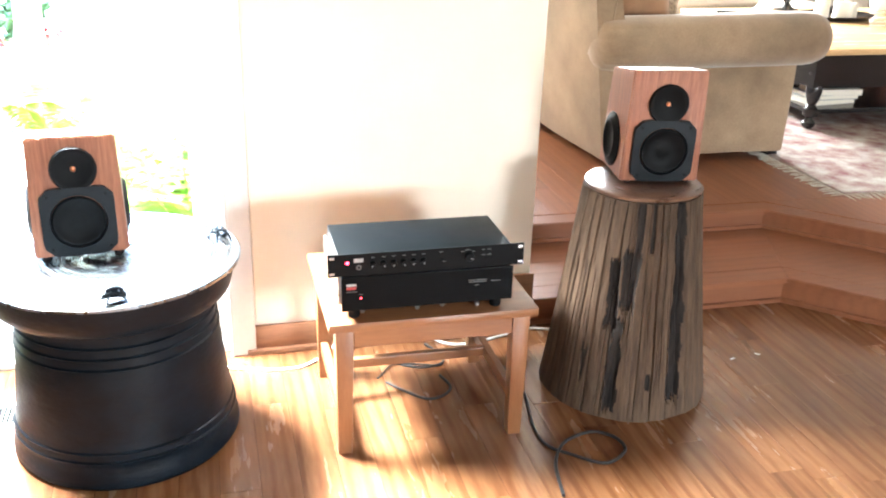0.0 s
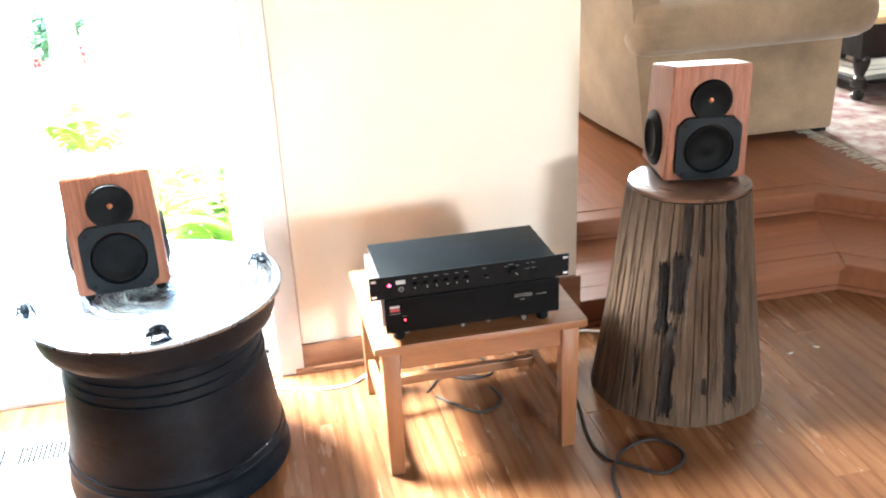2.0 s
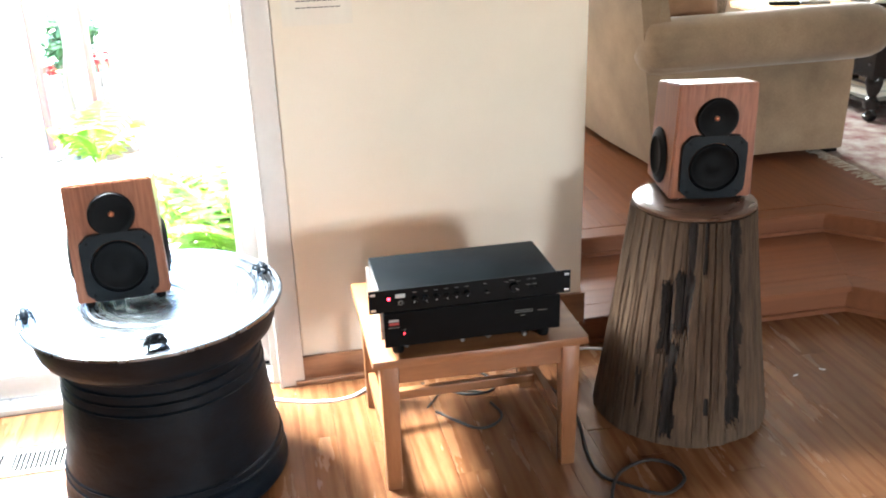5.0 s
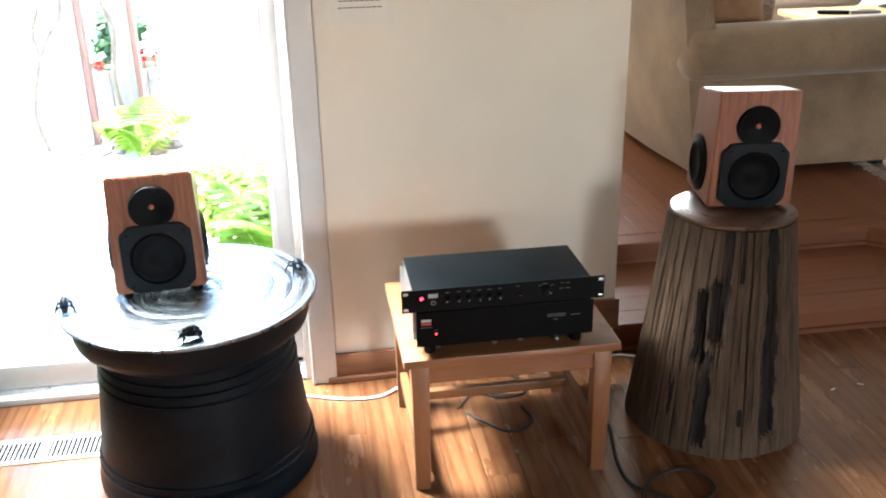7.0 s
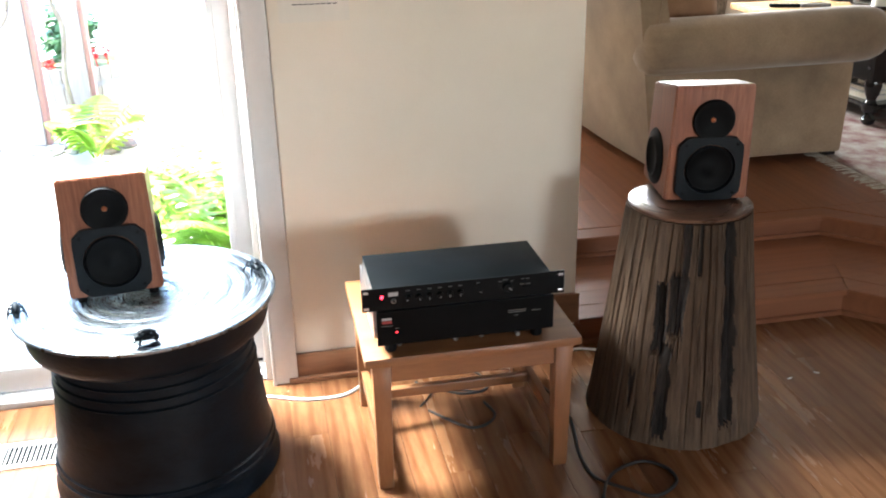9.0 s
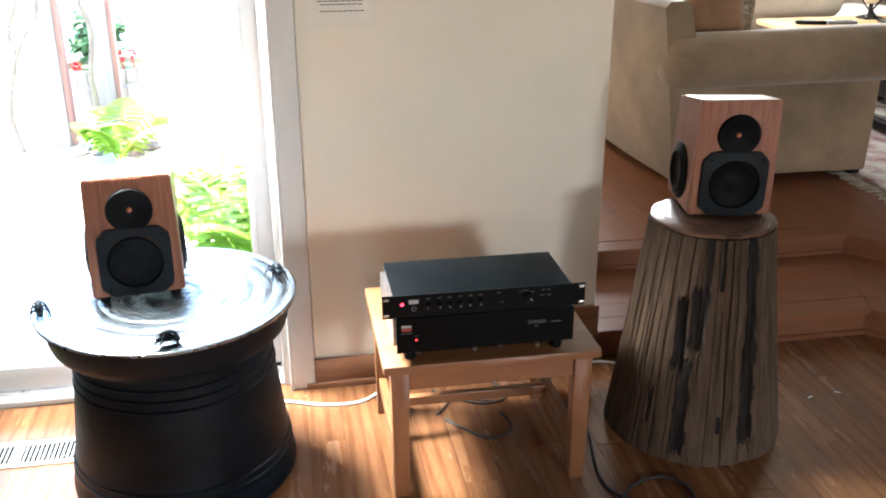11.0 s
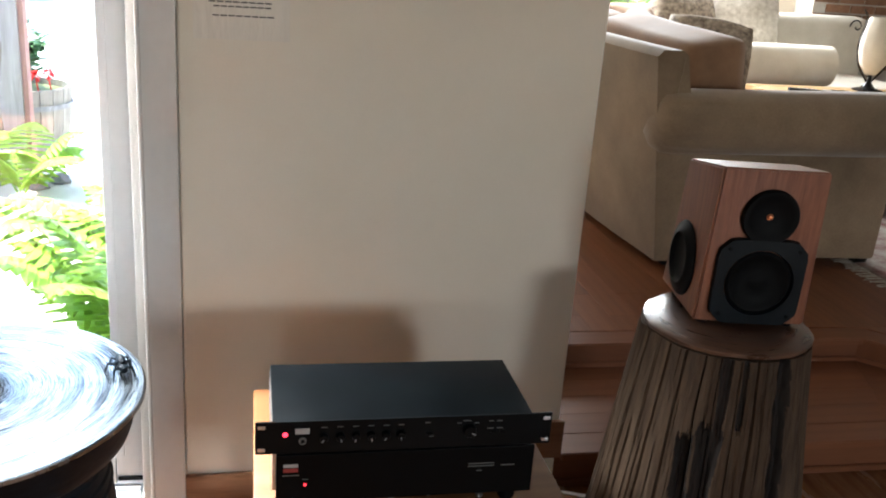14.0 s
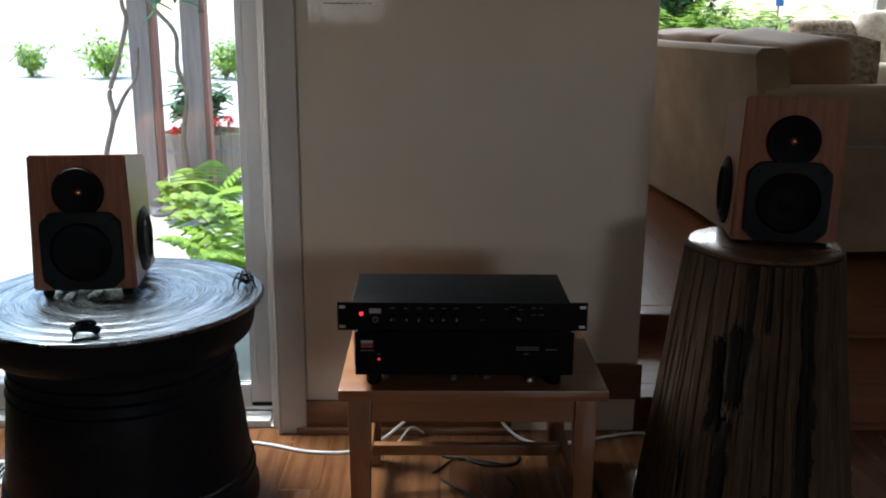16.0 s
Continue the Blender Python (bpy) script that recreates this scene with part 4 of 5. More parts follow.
for x in (L + 0.018, R - 0.018 - lw):
    for y in (F + 0.012, B - 0.012 - lw):
        bm = box((x, y, 0), (x + lw, y + lw, ST - 0.0245), 0.004)
        for v in bm.verts:
            k = 1 - v.co.z / ST
            v.co.x += (x + lw / 2 - v.co.x) * 0.22 * k
            v.co.y += (y + lw / 2 - v.co.y) * 0.22 * k
        part("leg", bm, STOOL_Z, stool, "", 40)
x0, x1, y0, y1 = L + 0.018 + lw, R - 0.018 - lw, F + 0.012 + lw, B - 0.012 - lw
for y in (F + 0.020, B - 0.042):
    part("apron", box((x0 + 0.0005, y, ST - 0.078), (x1 - 0.0005, y + 0.022, ST - 0.0245), 0.002), STOOL, stool)
for x in (L + 0.028, R - 0.05):
    part("apron", box((x, y0 + 0.0005, ST - 0.078), (x + 0.022, y1 - 0.0005, ST - 0.0245), 0.002), STOOL_Y, stool)
    part("stretcher", box((x, y0 - 0.004, 0.090), (x + 0.022, y1 + 0.004, 0.124), 0.003), STOOL_Y, stool)
part("stretcher", box((L + 0.0505, 0.055, 0.094), (R - 0.0505, 0.077, 0.122), 0.003), STOOL, stool)

# power amplifier
AY = 1.990
amp = thing("power_amplifier", (0.342, AY, ST), "black two unit power amplifier on the stool", "amplifier")
X0, X1, ZB, ZT = -0.221, 0.221, 0.030, 0.118
part("case", box((X0 + 0.004, 0.0065, ZB), (X1 - 0.004, 0.315, ZT), 0.003), CASE, amp, "", 40)
face = part("front_panel", box((X0, 0, ZB - 0.002), (X1, 0.006, ZT + 0.001), 0.0015), CASE, amp)
for x in (X0 + 0.035, X1 - 0.035):
    for y in (0.03, 0.28):
        part("foot", lathe([(0, 0), (0.013, 0), (0.015, 0.004), (0.015, ZB - 0.0005), (0, ZB - 0.0005)], 16, pose(x, y, 0)), RUBBER, amp)
part("heat_sink", box((X0 - 0.005, 0.03, ZB + 0.004), (X0 + 0.0035, 0.31, ZT - 0.004), 0.001), STEEL, amp, "bare metal side fins")
part("badge", box((X0 + 0.012, -0.0012, ZT - 0.022), (X0 + 0.036, -0.0002, ZT - 0.016)), PRINT, face)
part("badge", box((X0 + 0.012, -0.0012, ZT - 0.031), (X0 + 0.036, -0.0002, ZT - 0.024)), LOGO_RED, face, "small red maker badge")
part("print_bar", box((X0 + 0.010, -0.001, ZT - 0.038), (X0 + 0.038, -0.0002, ZT - 0.0365)), PRINT_DIM, face)
part("indicator", lathe([(0, 0.002), (0.002, 0.0018), (0.0028, 0)], 16, pose(X0 + 0.048, -0.0002, ZT - 0.056, 90, 0, 0)), LED_DIM, face, "small lit red indicator")
part("print_bar", box((X0 + 0.043, -0.001, ZT - 0.046), (X0 + 0.053, -0.0002, ZT - 0.045)), PRINT_DIM, face)
for x0, x1, z in ((0.104, 0.150, 0.029), (0.104, 0.150, 0.034), (0.163, 0.187, 0.034), (0.120, 0.130, 0.043)):
    part("print_bar", box((x0, -0.001, ZT - z - 0.0018), (x1, -0.0002, ZT - z)), PRINT_DIM, face)
rnd = random.Random(4)
wires = thing("plug_row", (0.342, AY + 0.05, ST), "row of bright cable plugs under the amplifier", "plug")
for x, w, y in ((-0.160, 0.010, 0.0), (-0.055, 0.012, 0.03), (-0.02, 0.010, -0.005), (0.03, 0.008, 0.02), (0.062, 0.03, 0.015), (0.14, 0.024, 0.0)):
    part("plug", lathe([(0, 0), (0.005, 0), (0.0065, 0.004), (0.0065, w), (0.004, w + 0.004), (0, w + 0.004)], 12, pose(x, y, 0.007, 90, 0, rnd.uniform(-40, 40))), STEEL, wires)

# preamplifier
PZ = ST + 0.1195
pre = thing("preamplifier", (0.337, 1.985, PZ), "slim black rack preamplifier with a red light", "preamplifier")
E0, E1, H = -0.250, 0.250, 0.058
bm = prism([(E0 + 0.002, 0), (E1 - 0.002, 0), (E1, 0.002), (E1, 0.004), (E0, 0.004), (E0, 0.002)], 0.006, 0.006 + H)
panel = part("front_panel", bm, BLACK, pre, "black rack panel with ears")
part("case", box((-0.222, 0.0045, 0.008), (0.216, 0.215, H + 0.004), 0.002), CASE, pre, "", 40)
part("side_plate", box((-0.2235, 0.006, 0.010), (-0.2222, 0.204, H - 0.001)), STEEL, pre, "bare metal side plate")
for x in (-0.19, 0.19):
    for y in (0.03, 0.17):
        part("foot", lathe([(0, 0), (0.009, 0), (0.010, 0.0075), (0, 0.0075)], 12, pose(x, y, 0)), RUBBER, pre)
for x in (E0 + 0.010, E1 - 0.010):
    for z in (0.014, H - 0.003):
        part("rack_slot", box((x - 0.006, -0.0012, z - 0.003), (x + 0.006, -0.0002, z + 0.003), 0.0005), STEEL, panel, "bright slotted mounting hole")
zc = 0.006 + H * 0.60
part("power_light", lathe([(0, 0.003), (0.003, 0.0026), (0.0043, 0)], 20, pose(-0.202, -0.0002, zc, 90, 0, 0)), LED, panel, "lit red power light")
part("badge", box((-0.186, -0.0015, zc + 0.001), (-0.163, -0.0002, zc + 0.011)), PRINT, panel, "grey maker badge")
part("jack", lathe([(0.0035, 0.003), (0.006, 0.003), (0.0065, 0)], 20, pose(-0.174, -0.0002, zc - 0.012, 90, 0, 0)), PRINT_DIM, panel, "headphone socket")


def knob(x, z, r, turn):
    kb = part("knob", lathe([(0, 0.008), (r * 0.8, 0.008), (r * 0.92, 0.0065), (r, 0.0)], 24, pose(x, -0.0002, z, 90, 0, 0)), BLACK, panel, "", 40)
    part("pointer", box((-0.0008, -0.0092, r * 0.25), (0.0008, -0.0083, r * 0.95), 0, pose(x, 0, z, 0, turn, 0)), PRINT, kb)


for x, a in ((-0.139, 215), (-0.113, 160), (-0.087, 190), (-0.062, 170), (-0.037, 200), (-0.012, 180)):
    knob(x, zc - 0.006, 0.0075, a)
    part("print_bar", box((x - 0.005, -0.001, zc + 0.011), (x + 0.005, -0.0002, zc + 0.0123)), PRINT_DIM, panel)
knob(0.105, zc - 0.004, 0.012, 120)
for x0, x1, z in ((0.028, 0.037, 0.013), (0.036, 0.044, -0.013), (0.083, 0.091, 0.010), (0.093, 0.107, 0.014), (0.112, 0.12, 0.009), (0.138, 0.146, 0.012), (0.152, 0.161, 0.012), (0.136, 0.147, -0.002), (0.152, 0.163, -0.002)):
    part("print_bar", box((x0, -0.001, zc + z), (x1, -0.0002, zc + z + 0.0014)), PRINT_DIM, panel)
for x in (0.031, 0.142, 0.157):
    part("button", box((x, -0.004, zc - 0.010), (x + 0.010, -0.0002, zc - 0.005), 0.001), CASE, panel)

# note on the wall
note = thing("wall_note", (0.061, WY - 0.0005, 1.105), "laminated paper note taped to the wall", "note")
part("sheet", box((-0.096, -0.0015, 0.0), (0.096, -0.0002, 0.145), 0), PAPER, note)
for x, z, w in ((0.0, 0.092, 0.060), (-0.002, 0.073, 0.126), (0.002, 0.064, 0.116), (0.004, 0.046, 0.124)):
    for k in range(8):
        a, b = -w / 2 + w * k / 8, -w / 2 + w * (k + 0.84) / 8
        part("print_bar", box((x + a * 1.0, -0.0022, z), (x + b, -0.0016, z + 0.0028)), INK, note)
for x in (-0.07, 0.07):
    part("tape", box((x - 0.02, -0.0022, 0.128), (x + 0.02, -0.0016, 0.15)), FRAME, note)

# floor vent
vent = thing("floor_vent", (-0.90, 2.362, 0), "white slotted metal floor register", "vent")
# Black sheet below the slats; its colour stands in for the duct's shade.
part("backing", box((-0.165, -0.048, -0.004), (0.165, 0.048, 0.0008)), RUBBER, vent, "black sheet standing in for the shaded duct")
for lo, hi in (((-0.180, -0.062, 0), (0.180, -0.046, 0.005)), ((-0.180, 0.046, 0), (0.180, 0.062, 0.005)), ((-0.180, -0.0455, 0), (-0.160, 0.0455, 0.005)), ((0.160, -0.0455, 0), (0.180, 0.0455, 0.005)), ((-0.01, -0.0455, 0), (0.01, 0.0455, 0.005))):
    part("frame", box(lo, hi, 0.001), TRIM, vent)
for s in (-1, 1):
    for k in range(11):
        x = s * (0.018 + 0.0128 * k)
        part("slat", box((x - 0.0019, -0.0455, 0.001), (x + 0.0019, 0.0455, 0.0018)), TRIM, vent)

# crumpled bag by the door
bag = thing("grocery_bag", (-1.20, 2.51, 0), "crumpled green bag with white and blue wrapping", "bag")
bm = pillow(0.26, 0.17, 0.12, 31, 2.2)
for v in bm.verts:
    v.co += Vector([noise.noise(v.co * 26 + Vector((k * 5, 0, 2))) for k in range(3)]) * 0.008
    v.co.z = max(v.co.z, -0.05) + 0.051
part("pouch", bm, LIME, bag, "lumpy lime green pouch", 60)
bm = pillow(0.18, 0.10, 0.06, 33, 2.0)
for v in bm.verts:
    v.co += Vector([noise.noise(v.co * 30 + Vector((k * 5, 4, 2))) for k in range(3)]) * 0.010
bmesh.ops.transform(bm, matrix=pose(0.02, 0.07, 0.10, 30, 10, -12), verts=bm.verts)
part("wrapping", bm, CORD_W, bag, "crumpled white wrapping", 60)
bm = pillow(0.09, 0.07, 0.035, 35, 2.0)
for v in bm.verts:
    v.co += Vector([noise.noise(v.co * 40 + Vector((k * 5, 9, 2))) for k in range(3)]) * 0.006
bmesh.ops.transform(bm, matrix=pose(0.02, 0.09, 0.085, 20, 25, -20), verts=bm.verts)
part("wrapping", bm, BLUE, bag, "blue wrapper corner", 60)

# scraps on the floor
for x, y, a in ((1.427, 2.26, 20), (1.526, 2.273, -35)):
    bm = pillow(0.020, 0.006, 0.003, a)
    for v in bm.verts:
        v.co.z += 0.003 + 40 * v.co.x ** 2 * 0.2
    ob = part("paper_scrap", bm, CORD_W)
    ob.matrix_basis = pose(x, y, 0, 0, 0, a)
    tagged(ob, "tiny pale paper scrap lying on the oak floor", "scrap", "scraps on the floor")

# cords


def cord(name, pts, r, material, label):
    ob = part(name, tube([(x, y, z + r) for x, y, z in pts], r, 8, None, 10), material, None, "", 60)
    tagged(ob, label, "cord")


cord("white_cord", [(-0.62, 2.60, 0), (-0.40, 2.575, 0), (-0.181, 2.52, 0), (-0.055, 2.475, 0), (0.05, 2.47, 0), (0.12, 2.51, 0.004), (0.175, 2.55, 0.025), (0.228, 2.58, 0.07), (0.27, 2.592, 0.15), (0.30, 2.592, 0.27), (0.31, 2.592, 0.35)], 0.0045, CORD_W, "white power cord rising from the floor behind the stool")
cord("white_cord", [(0.40, 2.592, 0.35), (0.41, 2.592, 0.27), (0.43, 2.59, 0.14), (0.465, 2.57, 0.05), (0.52, 2.54, 0.006), (0.60, 2.52, 0), (0.72, 2.55, 0), (0.84, 2.588, 0), (0.92, 2.565, 0), (1.0, 2.56, 0)], 0.0045, CORD_W, "white power cord dropping behind the stool to the floor")
cord("black_cord", [(0.60, 2.53, 0), (0.655, 2.42, 0), (0.685, 2.30, 0), (0.690, 2.18, 0), (0.660, 2.02, 0), (0.664, 1.92, 0), (0.72, 1.858, 0), (0.79, 1.808, 0), (0.862, 1.845, 0.002), (0.864, 1.905, 0.003), (0.815, 1.95, 0.002), (0.745, 1.937, 0), (0.69, 1.885, 0.009), (0.655, 1.82, 0), (0.63, 1.70, 0)], 0.0045, CORD_B, "black cable looped on the floor beside the stump")
cord("black_cord", [(0.47, 2.545, 0), (0.505, 2.47, 0), (0.492, 2.41, 0), (0.42, 2.40, 0), (0.357, 2.435, 0), (0.31, 2.45, 0), (0.29, 2.50, 0)], 0.004, CORD_B, "black speaker wire under the stool")
cord("black_cord", [(0.47, 2.40, 0.002), (0.40, 2.42, 0.004), (0.34, 2.43, 0.004), (0.30, 2.385, 0), (0.28, 2.36, 0)], 0.003, CORD_B, "black speaker wire under the stool")
cord("black_cord", [(0.30, 2.33, 0), (0.342, 2.275, 0), (0.40, 2.215, 0), (0.455, 2.225, 0), (0.485, 2.27, 0), (0.47, 2.34, 0)], 0.004, CORD_B, "black wire curled under the stool")
cord("white_cord", [(0.26, 2.585, 0.0), (0.22, 2.56, 0.03), (0.18, 2.50, 0.01), (0.12, 2.47, 0)], 0.003, CORD_W, "thin white wire behind the stool")


# ---- the raised room ----
sofa = thing("sofa", (1.58, 3.74, Z2), "large tan suede sofa with a rolled arm", "sofa")


def soft_box(lo, hi, bevel, seed, amount=0.012, cuts=8):
    """An upholstered block: rounded edges and slightly uneven faces."""
    bm = box(lo, hi, bevel)
    bmesh.ops.subdivide_edges(bm, edges=[e for e in bm.edges if e.calc_length() > 0.12], cuts=cuts, use_grid_fill=True)
    for v in bm.verts:
        v.co += Vector([noise.noise(v.co * 2.3 + Vector((seed, k * 7, 0))) for k in range(3)]) * amount
    return bm


# back: leans outward, its end lower towards the arm
bm = bmesh.new()
prof = [(0.0, 0.035), (0.16, 0.035), (0.12, 0.58), (0.035, 0.68), (0.005, 0.81), (-0.02, 0.826), (-0.09, 0.824), (-0.112, 0.80)]
rings = []
NY = 22
for j in range(NY + 1):
    y = 2.3 * j / NY
    rings.append([bm.verts.new((x - 0.075 * y * (1 if x < 0.1 else 0.6) + 0.008 * noise.noise(Vector((x * 3, y * 2, z * 2))), y - 0.03 * z, z - 0.016 * y * z + 0.01 * noise.noise(Vector((x, y * 1.6, z))))) for x, z in prof])
for a, b in zip(rings, rings[1:]):
    for k in range(len(prof)):
        bm.faces.new((a[k], a[(k + 1) % len(prof)], b[(k + 1) % len(prof)], b[k]))
bm.faces.new(rings[0])
bm.faces.new(rings[-1])
bmesh.ops.bevel(bm, geom=[e for e in bm.edges if e.is_manifold and e.calc_face_angle(0) > 0.5], offset=0.014, segments=3, affect="EDGES")
part("back", bm, SUEDE, sofa, "", 50)
# rolled arm
bm = bmesh.new()
rings = []
for x, r in ((-0.082, 0.02), (-0.078, 0.075), (-0.055, 0.102), (0.0, 0.108), (0.25, 0.108), (0.5, 0.110), (0.75, 0.112), (0.94, 0.112), (1.0, 0.108), (1.04, 0.095), (1.065, 0.07), (1.076, 0.03)):
    rings.append([bm.verts.new((x, 0.022 + r * 1.16 * math.cos(q) + 0.004 * noise.noise(Vector((x * 4, q, 1))), 0.568 + 0.012 * x + r * 1.1 * math.sin(q))) for q in [2 * math.pi * k / 40 for k in range(40)]])
for a, b in zip(rings, rings[1:]):
    for k in range(40):
        bm.faces.new((a[k], a[(k + 1) % 40], b[(k + 1) % 40], b[k]))
bm.faces.new(rings[0])
bm.faces.new(rings[-1])
for v in bm.verts:
    pl = max(0.0, 1 - abs(v.co.x + 0.01) / 0.12)
    v.co.y += 0.012 * pl * math.sin(v.co.z * 160)
part("arm", bm, SUEDE, sofa, "thick rolled arm with gathered pleats", 60)
part("arm_panel", soft_box((0.03, 0.012, 0.035), (0.955, 0.17, 0.53), 0.02, 2, 0.008), SUEDE, sofa, "", 50)
part("seat_base", soft_box((0.17, 0.175, 0.04), (0.93, 2.15, 0.28), 0.02, 3), SUEDE, sofa, "", 50)
for j in range(2):
    part("seat_cushion", soft_box((0.22, 0.19 + 0.98 * j, 0.285), (0.97, 1.16 + 0.98 * j, 0.44), 0.04, 5 + j), SUEDE, sofa, "", 60)
for x, y in ((0.06, 0.05), (0.9, 0.05), (0.0, 2.1), (0.85, 2.1)):
    part("foot", box((x, y, 0), (x + 0.05, y + 0.05, 0.0345), 0.003), EBONY, sofa)
bm = bmesh.new()
put_tube(bm, [(0.035, -0.006 + 0.012, 0.06), (0.03, 0.004, 0.3), (0.005, -0.012, 0.55), (-0.02, -0.02, 0.66), (-0.008, -0.024, 0.80)], 0.0045, 6)
part("piping", bm, SUEDE, sofa)


def cushion(name, at, size, turns, material, label, seed, group=""):
    ob = part(name, pillow(*size, seed), material, None, "", 60)
    ob.matrix_basis = pose(*at, *turns)
    tagged(ob, label, "cushion", group)


for j in range(2):
    ob = part("back_cushion", soft_box((-0.13, -0.44, -0.235), (0.13, 0.44, 0.225), 0.05, 40 + j, 0.03), CUSHION, None, "", 60)
    ob.matrix_basis = pose(1.79 - 0.075 * j, 4.36 + 0.90 * j, 0.81, 0, -9, 5)
    tagged(ob, "plump brown back cushion leaning on the sofa", "cushion", "sofa back cushions")
cushion("throw_pillow", (1.98, 5.35, 0.84), (0.46, 0.46, 0.17), (0, -58, -12), PATTERN, "patterned brown and cream throw pillow on the sofa", 3)
cushion("throw_pillow", (2.30, 5.0, 0.84), (0.44, 0.44, 0.2), (10, -58, 60), PATTERN, "patterned brown and cream throw pillow on the sofa", 4)

# rug
rug = thing("rug", (3.5, 4.6, Z2), "red and cream floral wool rug with fringe", "rug")
part("weave", box((-1.02, -1.4, 0.0005), (1.02, 1.4, 0.011), 0.003), RUG, rug)
rnd = random.Random(9)
bm = bmesh.new()
for k in range(230):
    y = -1.4 + 2.8 * k / 230
    dx, dy = rnd.uniform(0.05, 0.085), rnd.uniform(-0.02, 0.02)
    put_tube(bm, [(-1.018, y, 0.006), (-1.018 - dx * 0.6, y + dy * 0.5, 0.004), (-1.018 - dx, y + dy, 0.003)], 0.0022, 4)
for k in range(170):
    x = -1.02 + 2.04 * k / 170
    dy, dx = rnd.uniform(0.05, 0.085), rnd.uniform(-0.02, 0.02)
    put_tube(bm, [(x, -1.398, 0.006), (x + dx * 0.5, -1.398 - dy * 0.6, 0.004), (x + dx, -1.398 - dy, 0.003)], 0.0022, 4)
part("fringe", bm, FRINGE, rug, "loose pale fringe")["kind"] = "stuff"

# coffee table
TT = 0.64
table = thing("coffee_table", (3.7, 4.85, Z2 + 0.011), "oak topped coffee table with black turned legs", "table")
h = TT - Z2 - 0.011
part("tabletop", box((-0.80, -0.72, h - 0.035), (0.80, 0.78, h), 0.008), TABLE, table, "light oak top", 40)
part("apron", box((-0.74, -0.66, h - 0.22), (0.74, 0.66, h - 0.0355), 0.004), EBONY, table, "black apron")
part("low_shelf", box((-0.70, -0.62, 0.075), (0.70, 0.62, 0.10), 0.004), EBONY, table)
legp = [(0.0, 0.0), (0.022, 0.0), (0.034, 0.012), (0.036, 0.03), (0.022, 0.05), (0.020, 0.06), (0.040, 0.068), (0.042, 0.108), (0.030, 0.115), (0.022, 0.13), (0.034, 0.16), (0.044, 0.20), (0.042, 0.235), (0.028, 0.262), (0.024, 0.27), (0.040, 0.285), (0.042, h - 0.142), (0.0, h - 0.1405)]
for x in (-0.70, 0.70):
    for y in (-0.62, 0.62):
        part("leg", lathe(legp, 28, pose(x, y, 0)), EBONY, table, "glossy black turned leg", 40)


def book(at, size, turn, material, label):
    b = thing("book", at, label, "book", "books under the table", "", turn)
    w, d, t = size
    part("cover", box((0, 0, 0), (w, d, 0.003)), material, b)
    part("cover", box((0, 0, t - 0.003), (w, d, t)), material, b)
    part("page_block", box((0.003, 0.003, 0.0031), (w - 0.001, d - 0.003, t - 0.0031)), WAX, b)


zs = Z2 + 0.011 + 0.1005
for k, (w, d, t, c) in enumerate(((0.30, 0.23, 0.03, CREAM), (0.28, 0.22, 0.026, ROCK), (0.27, 0.20, 0.032, CREAM))):
    book((3.06 + 0.01 * k, 4.30, zs), (w, d, t), 8 - 6 * k, c, "pale book in a stack under the coffee table")
    zs += t + 0.0005


def remote(at, turn, label, material):
    e = thing("remote_control", at, label, "remote control", "remotes on the table", "", turn)
    part("body", box((-0.025, -0.09, 0), (0.025, 0.09, 0.02), 0.006), material, e, "", 40)
    for i in range(3):
        for j in range(5):
            part("button", box((-0.016 + 0.012 * i, -0.06 + 0.022 * j, 0.0202), (-0.008 + 0.012 * i, -0.048 + 0.022 * j, 0.022)), RUBBER if material is not RUBBER else ROCK, e)


remote((3.12, 5.36, TT + 0.0005), 70, "black remote control on the coffee table", RUBBER)
remote((3.31, 5.33, TT + 0.0005), 80, "grey remote control on the coffee table", ROCK)
tray = thing("candle_tray", (3.72, 5.15, TT), "black oval tray holding ivory candles", "tray")
bm = lathe([(0, 0.004), (0.17, 0.004), (0.20, 0.020), (0.215, 0.030), (0.212, 0.022), (0.185, 0.0005), (0, 0.0005)], 48)
bmesh.ops.scale(bm, vec=(1.25, 0.85, 1), verts=bm.verts)
part("dish", bm, EBONY, tray, "", 40)


def candle(at, r, h, label):
    c = thing("pillar_candle", at, label, "candle", "candles on the tray")
    part("wax", lathe([(0, 0), (r, 0), (r, h - 0.006), (r - 0.005, h), (r * 0.5, h - 0.008), (0, h - 0.010)], 32), WAX, c, "", 40)
    part("wick", tube([(0, 0, h - 0.011), (0.001, 0, h), (0.003, 0, h + 0.008)], 0.0012, 5), CORD_B, c)


candle((3.62, 5.14, TT + 0.0045), 0.045, 0.21, "tall ivory pillar candle on the tray")
candle((3.755, 5.13, TT + 0.0045), 0.05, 0.105, "short wide ivory candle on the tray")
candle((3.86, 5.17, TT + 0.0045), 0.035, 0.09, "small ivory candle on the tray")

# cream loveseat under the far window
love = thing("loveseat", (3.55, 6.35, Z2), "cream upholstered loveseat with round arms", "sofa")
part("base", soft_box((-0.55, -0.30, 0.05), (0.85, 0.45, 0.40), 0.04, 11), CREAM, love, "", 60)
part("back", soft_box((-0.55, 0.35, 0.05), (0.85, 0.56, 0.80), 0.06, 12), CREAM, love, "", 60)
bm = bmesh.new()
put_tube(bm, [(-0.62, -0.32, 0.53), (0.11, -0.34, 0.53)], 0.125, 36)
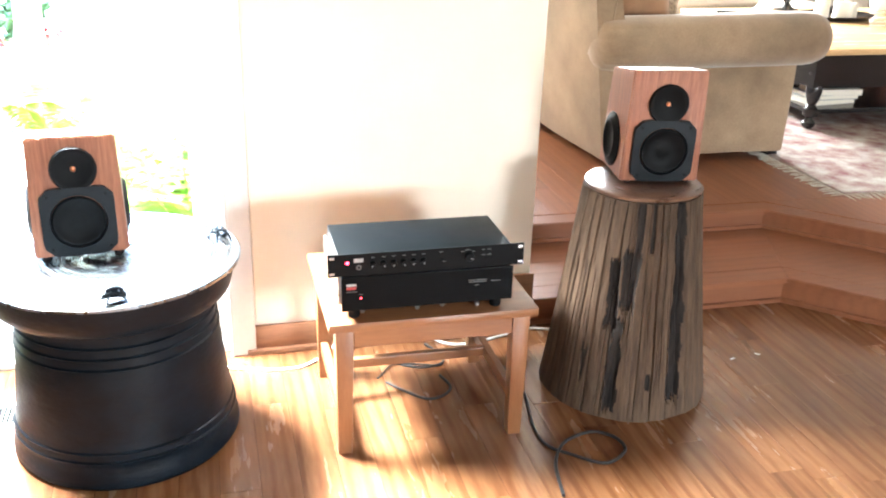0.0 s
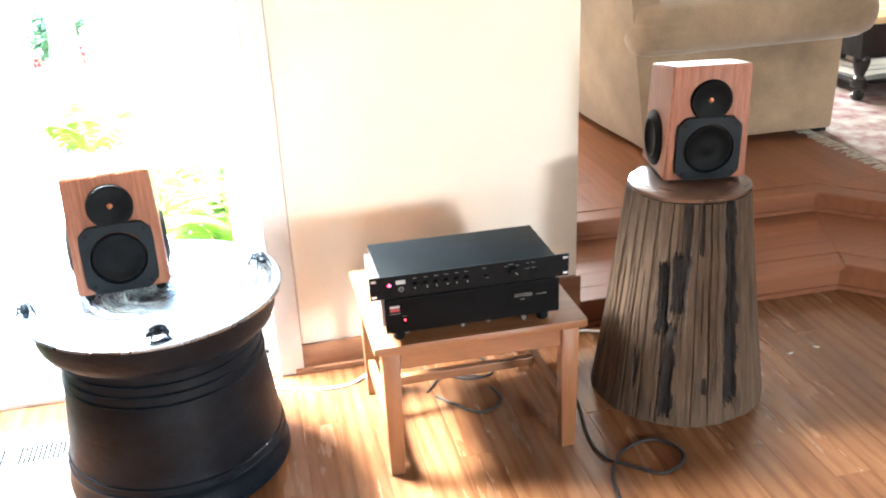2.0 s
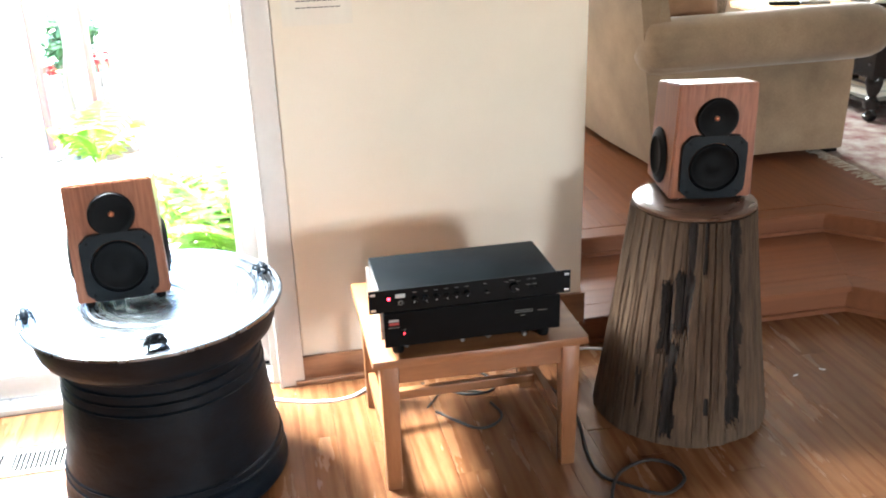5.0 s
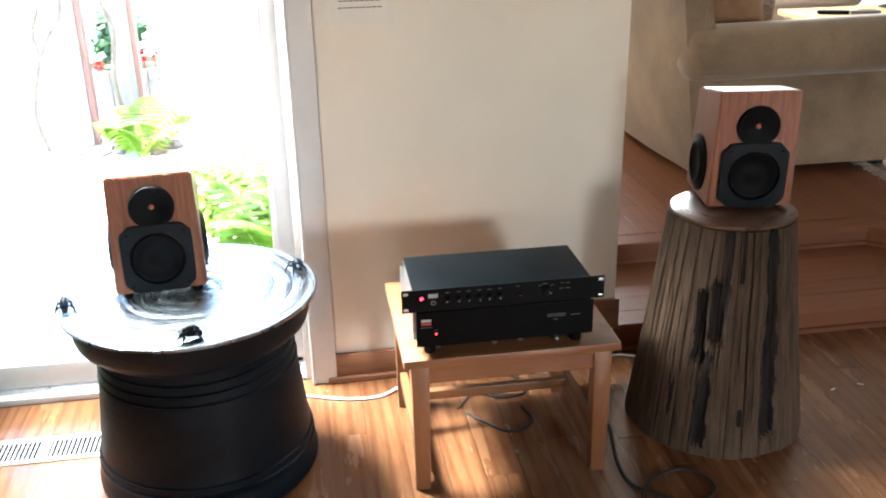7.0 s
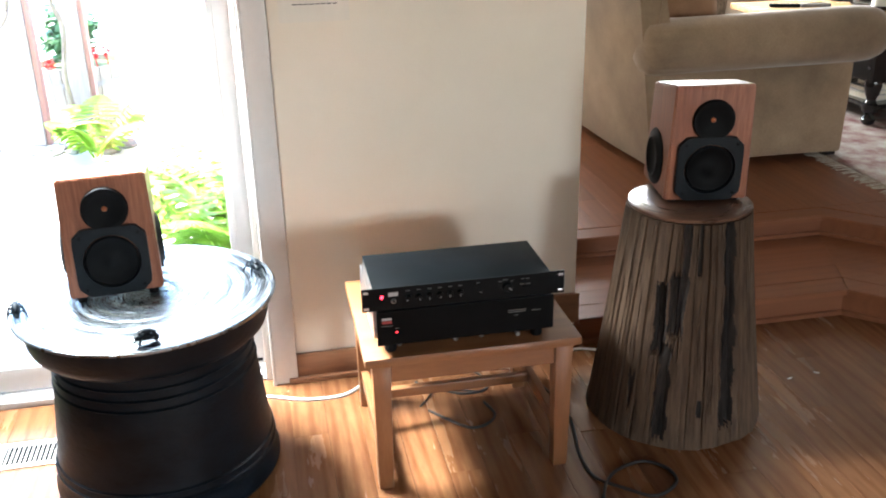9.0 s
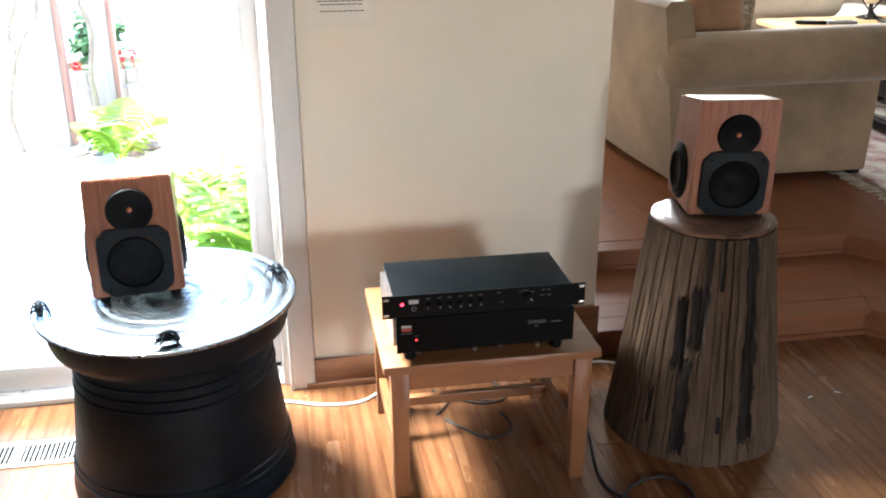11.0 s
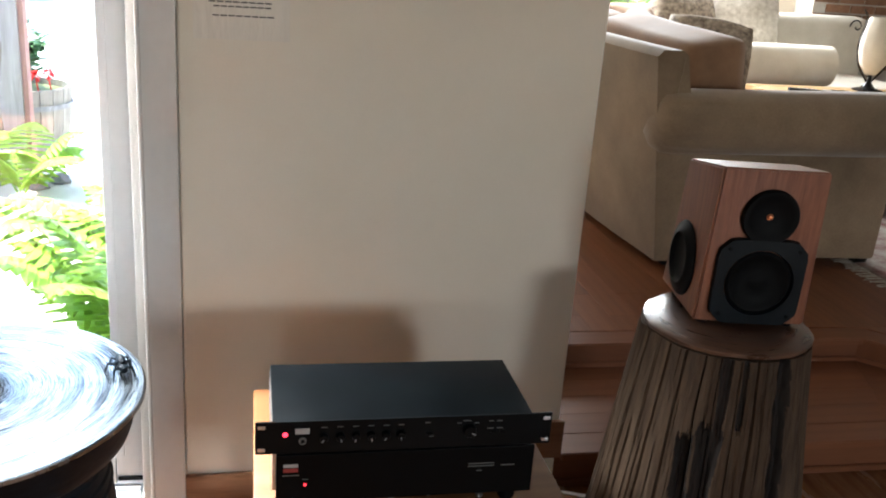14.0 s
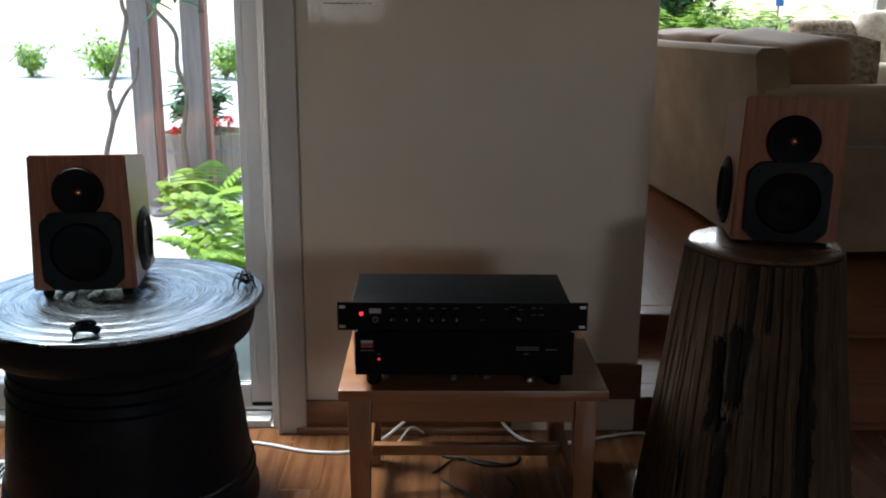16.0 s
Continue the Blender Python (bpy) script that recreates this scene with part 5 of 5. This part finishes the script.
bmesh.ops.bevel(bm, geom=[e for e in bm.edges if e.is_manifold and e.calc_face_angle(0) > 0.8], offset=0.02, segments=3, affect="EDGES")
part("arm", bm, CREAM, love, "fat cylindrical arm", 60)
part("arm_panel", soft_box((-0.58, -0.36, 0.05), (0.12, -0.22, 0.55), 0.03, 14), CREAM, love, "", 60)
for x in (-0.5, 0.75):
    for y in (-0.25, 0.45):
        part("foot", box((x, y, 0), (x + 0.05, y + 0.05, 0.0495), 0.003), EBONY, love)
cushion("throw_pillow", (2.9, 6.55, 0.86), (0.5, 0.5, 0.2), (70, 0, 10), PATTERN, "patterned brown pillow on the loveseat", 6)
cushion("throw_pillow", (3.35, 6.6, 0.92), (0.5, 0.5, 0.2), (72, 0, -8), PALE, "cream pillow leaning on the loveseat back", 7)
cushion("throw_pillow", (2.55, 6.5, 0.80), (0.5, 0.45, 0.2), (60, 0, 20), CUSHION, "brown velvet pillow on the loveseat", 8)

# scrolled metal stand with a pale glass shade on the table
stand = thing("scroll_stand", (3.62, 5.52, TT), "dark scrolled metal stand with a pale glass", "stand")
part("foot", lathe([(0, 0), (0.085, 0), (0.088, 0.006), (0.04, 0.02), (0.016, 0.05), (0.012, 0.10), (0, 0.10)], 32), EBONY, stand, "", 40)
part("glass", lathe([(0, 0.09), (0.03, 0.095), (0.075, 0.16), (0.095, 0.25), (0.08, 0.36), (0.06, 0.42), (0.055, 0.415), (0.074, 0.355), (0.088, 0.25), (0.07, 0.165), (0.028, 0.10), (0, 0.097)], 36), CREAM, stand, "pale frosted glass", 50)
for s in (-1, 1):
    pts = [(s * 0.012, 0, 0.05), (s * 0.09, 0, 0.15), (s * 0.115, 0, 0.27), (s * 0.09, 0, 0.40), (s * 0.12, 0, 0.46)]
    part("scroll", tube(pts, 0.006, 8), EBONY, stand)
    spiral = [(s * (0.15 + (0.045 - 0.0045 * k) * math.cos(0.7 * k)), 0, 0.36 + (0.045 - 0.0045 * k) * math.sin(0.7 * k)) for k in range(10)]
    part("scroll", tube(spiral, 0.004, 8, None, 4), EBONY, stand)

stand_b = copy_thing(stand, pose(4.02, 5.52, TT, 0, 0, 20))
pot = thing("pitcher", (4.33, 5.50, TT), "small white ceramic pitcher on the table", "pitcher")
part("body", lathe([(0, 0), (0.045, 0), (0.06, 0.02), (0.068, 0.06), (0.055, 0.11), (0.04, 0.14), (0.046, 0.16), (0.042, 0.16), (0.035, 0.14), (0.03, 0.10), (0, 0.02)], 32), CORD_W, pot, "", 50)
part("handle", tube([(0.05, 0, 0.13), (0.10, 0, 0.12), (0.105, 0, 0.07), (0.062, 0, 0.04)], 0.007, 8), CORD_W, pot)

# brick pier by the far window
pier = tagged(new("brick_pier"), "brown brick pier beside the far window", "", "", "structure")
part("mortar", box((4.02, 6.86, Z2), (4.98, 7.098, 2.5)), STUCCO, pier)
me = bpy.data.meshes.new("brick")
bm = box((0, 0, 0), (0.19, 0.012, 0.055), 0.003)
bm.to_mesh(me)
bm.free()
me.materials.append(BRICK)
for j in range(17):
    for i in range(5 if j % 2 else 4):
        ob = new("brick", me)
        ob.parent = pier
        ob.location = (4.025 + 0.2 * i + (0.0 if j % 2 else 0.1) * 0.95, 6.849, Z2 + 0.42 + 0.066 * j)

# ---- floor strips, pieces of the setting, last ----


def strips(owner, x0, x1, y0, y1, z, width, along_y, material, seed, inside):
    """Oak strips laid side by side with staggered ends; alike lengths share one mesh."""
    rnd = random.Random(seed)
    meshes = {}
    c = (x0 if along_y else y0)
    c1 = (x1 if along_y else y1)
    s0, s1 = (y0, y1) if along_y else (x0, x1)
    while c < c1 - 1e-6:
        p = s0 - rnd.uniform(0, 0.7)
        while p < s1:
            ln = rnd.choice((0.5, 0.65, 0.8, 0.95, 1.15))
            a, b = max(p, s0), min(p + ln, s1)
            p += ln
            if b - a < 0.06:
                continue
            mid = (c + width / 2, (a + b) / 2) if along_y else ((a + b) / 2, c + width / 2)
            if not inside(*mid):
                continue
            key = round(b - a, 2)
            if key not in meshes:
                w, g = width - 0.0006, (b - a) - 0.0006
                dims = (w, g) if along_y else (g, w)
                bm = box((-dims[0] / 2, -dims[1] / 2, -0.011), (dims[0] / 2, dims[1] / 2, 0.0), 0.0005)
                me = bpy.data.meshes.new("plank")
                bm.to_mesh(me)
                bm.free()
                me.materials.append(material)
                meshes[key] = me
            ob = new("plank", meshes[key])
            ob.parent = owner
            ob.location = (mid[0], mid[1], z)
        c += width


strips(floor, -1.7, 2.6, 0.2, 2.622, 0.0, 0.10, True, OAK, 5, lambda x, y: not (x + y > 4.44))
strips(upper, 0.84, 3.6, 3.185, 5.2, Z2 - 0.0005, 0.10, True, OAK_UP, 6, lambda x, y: True)
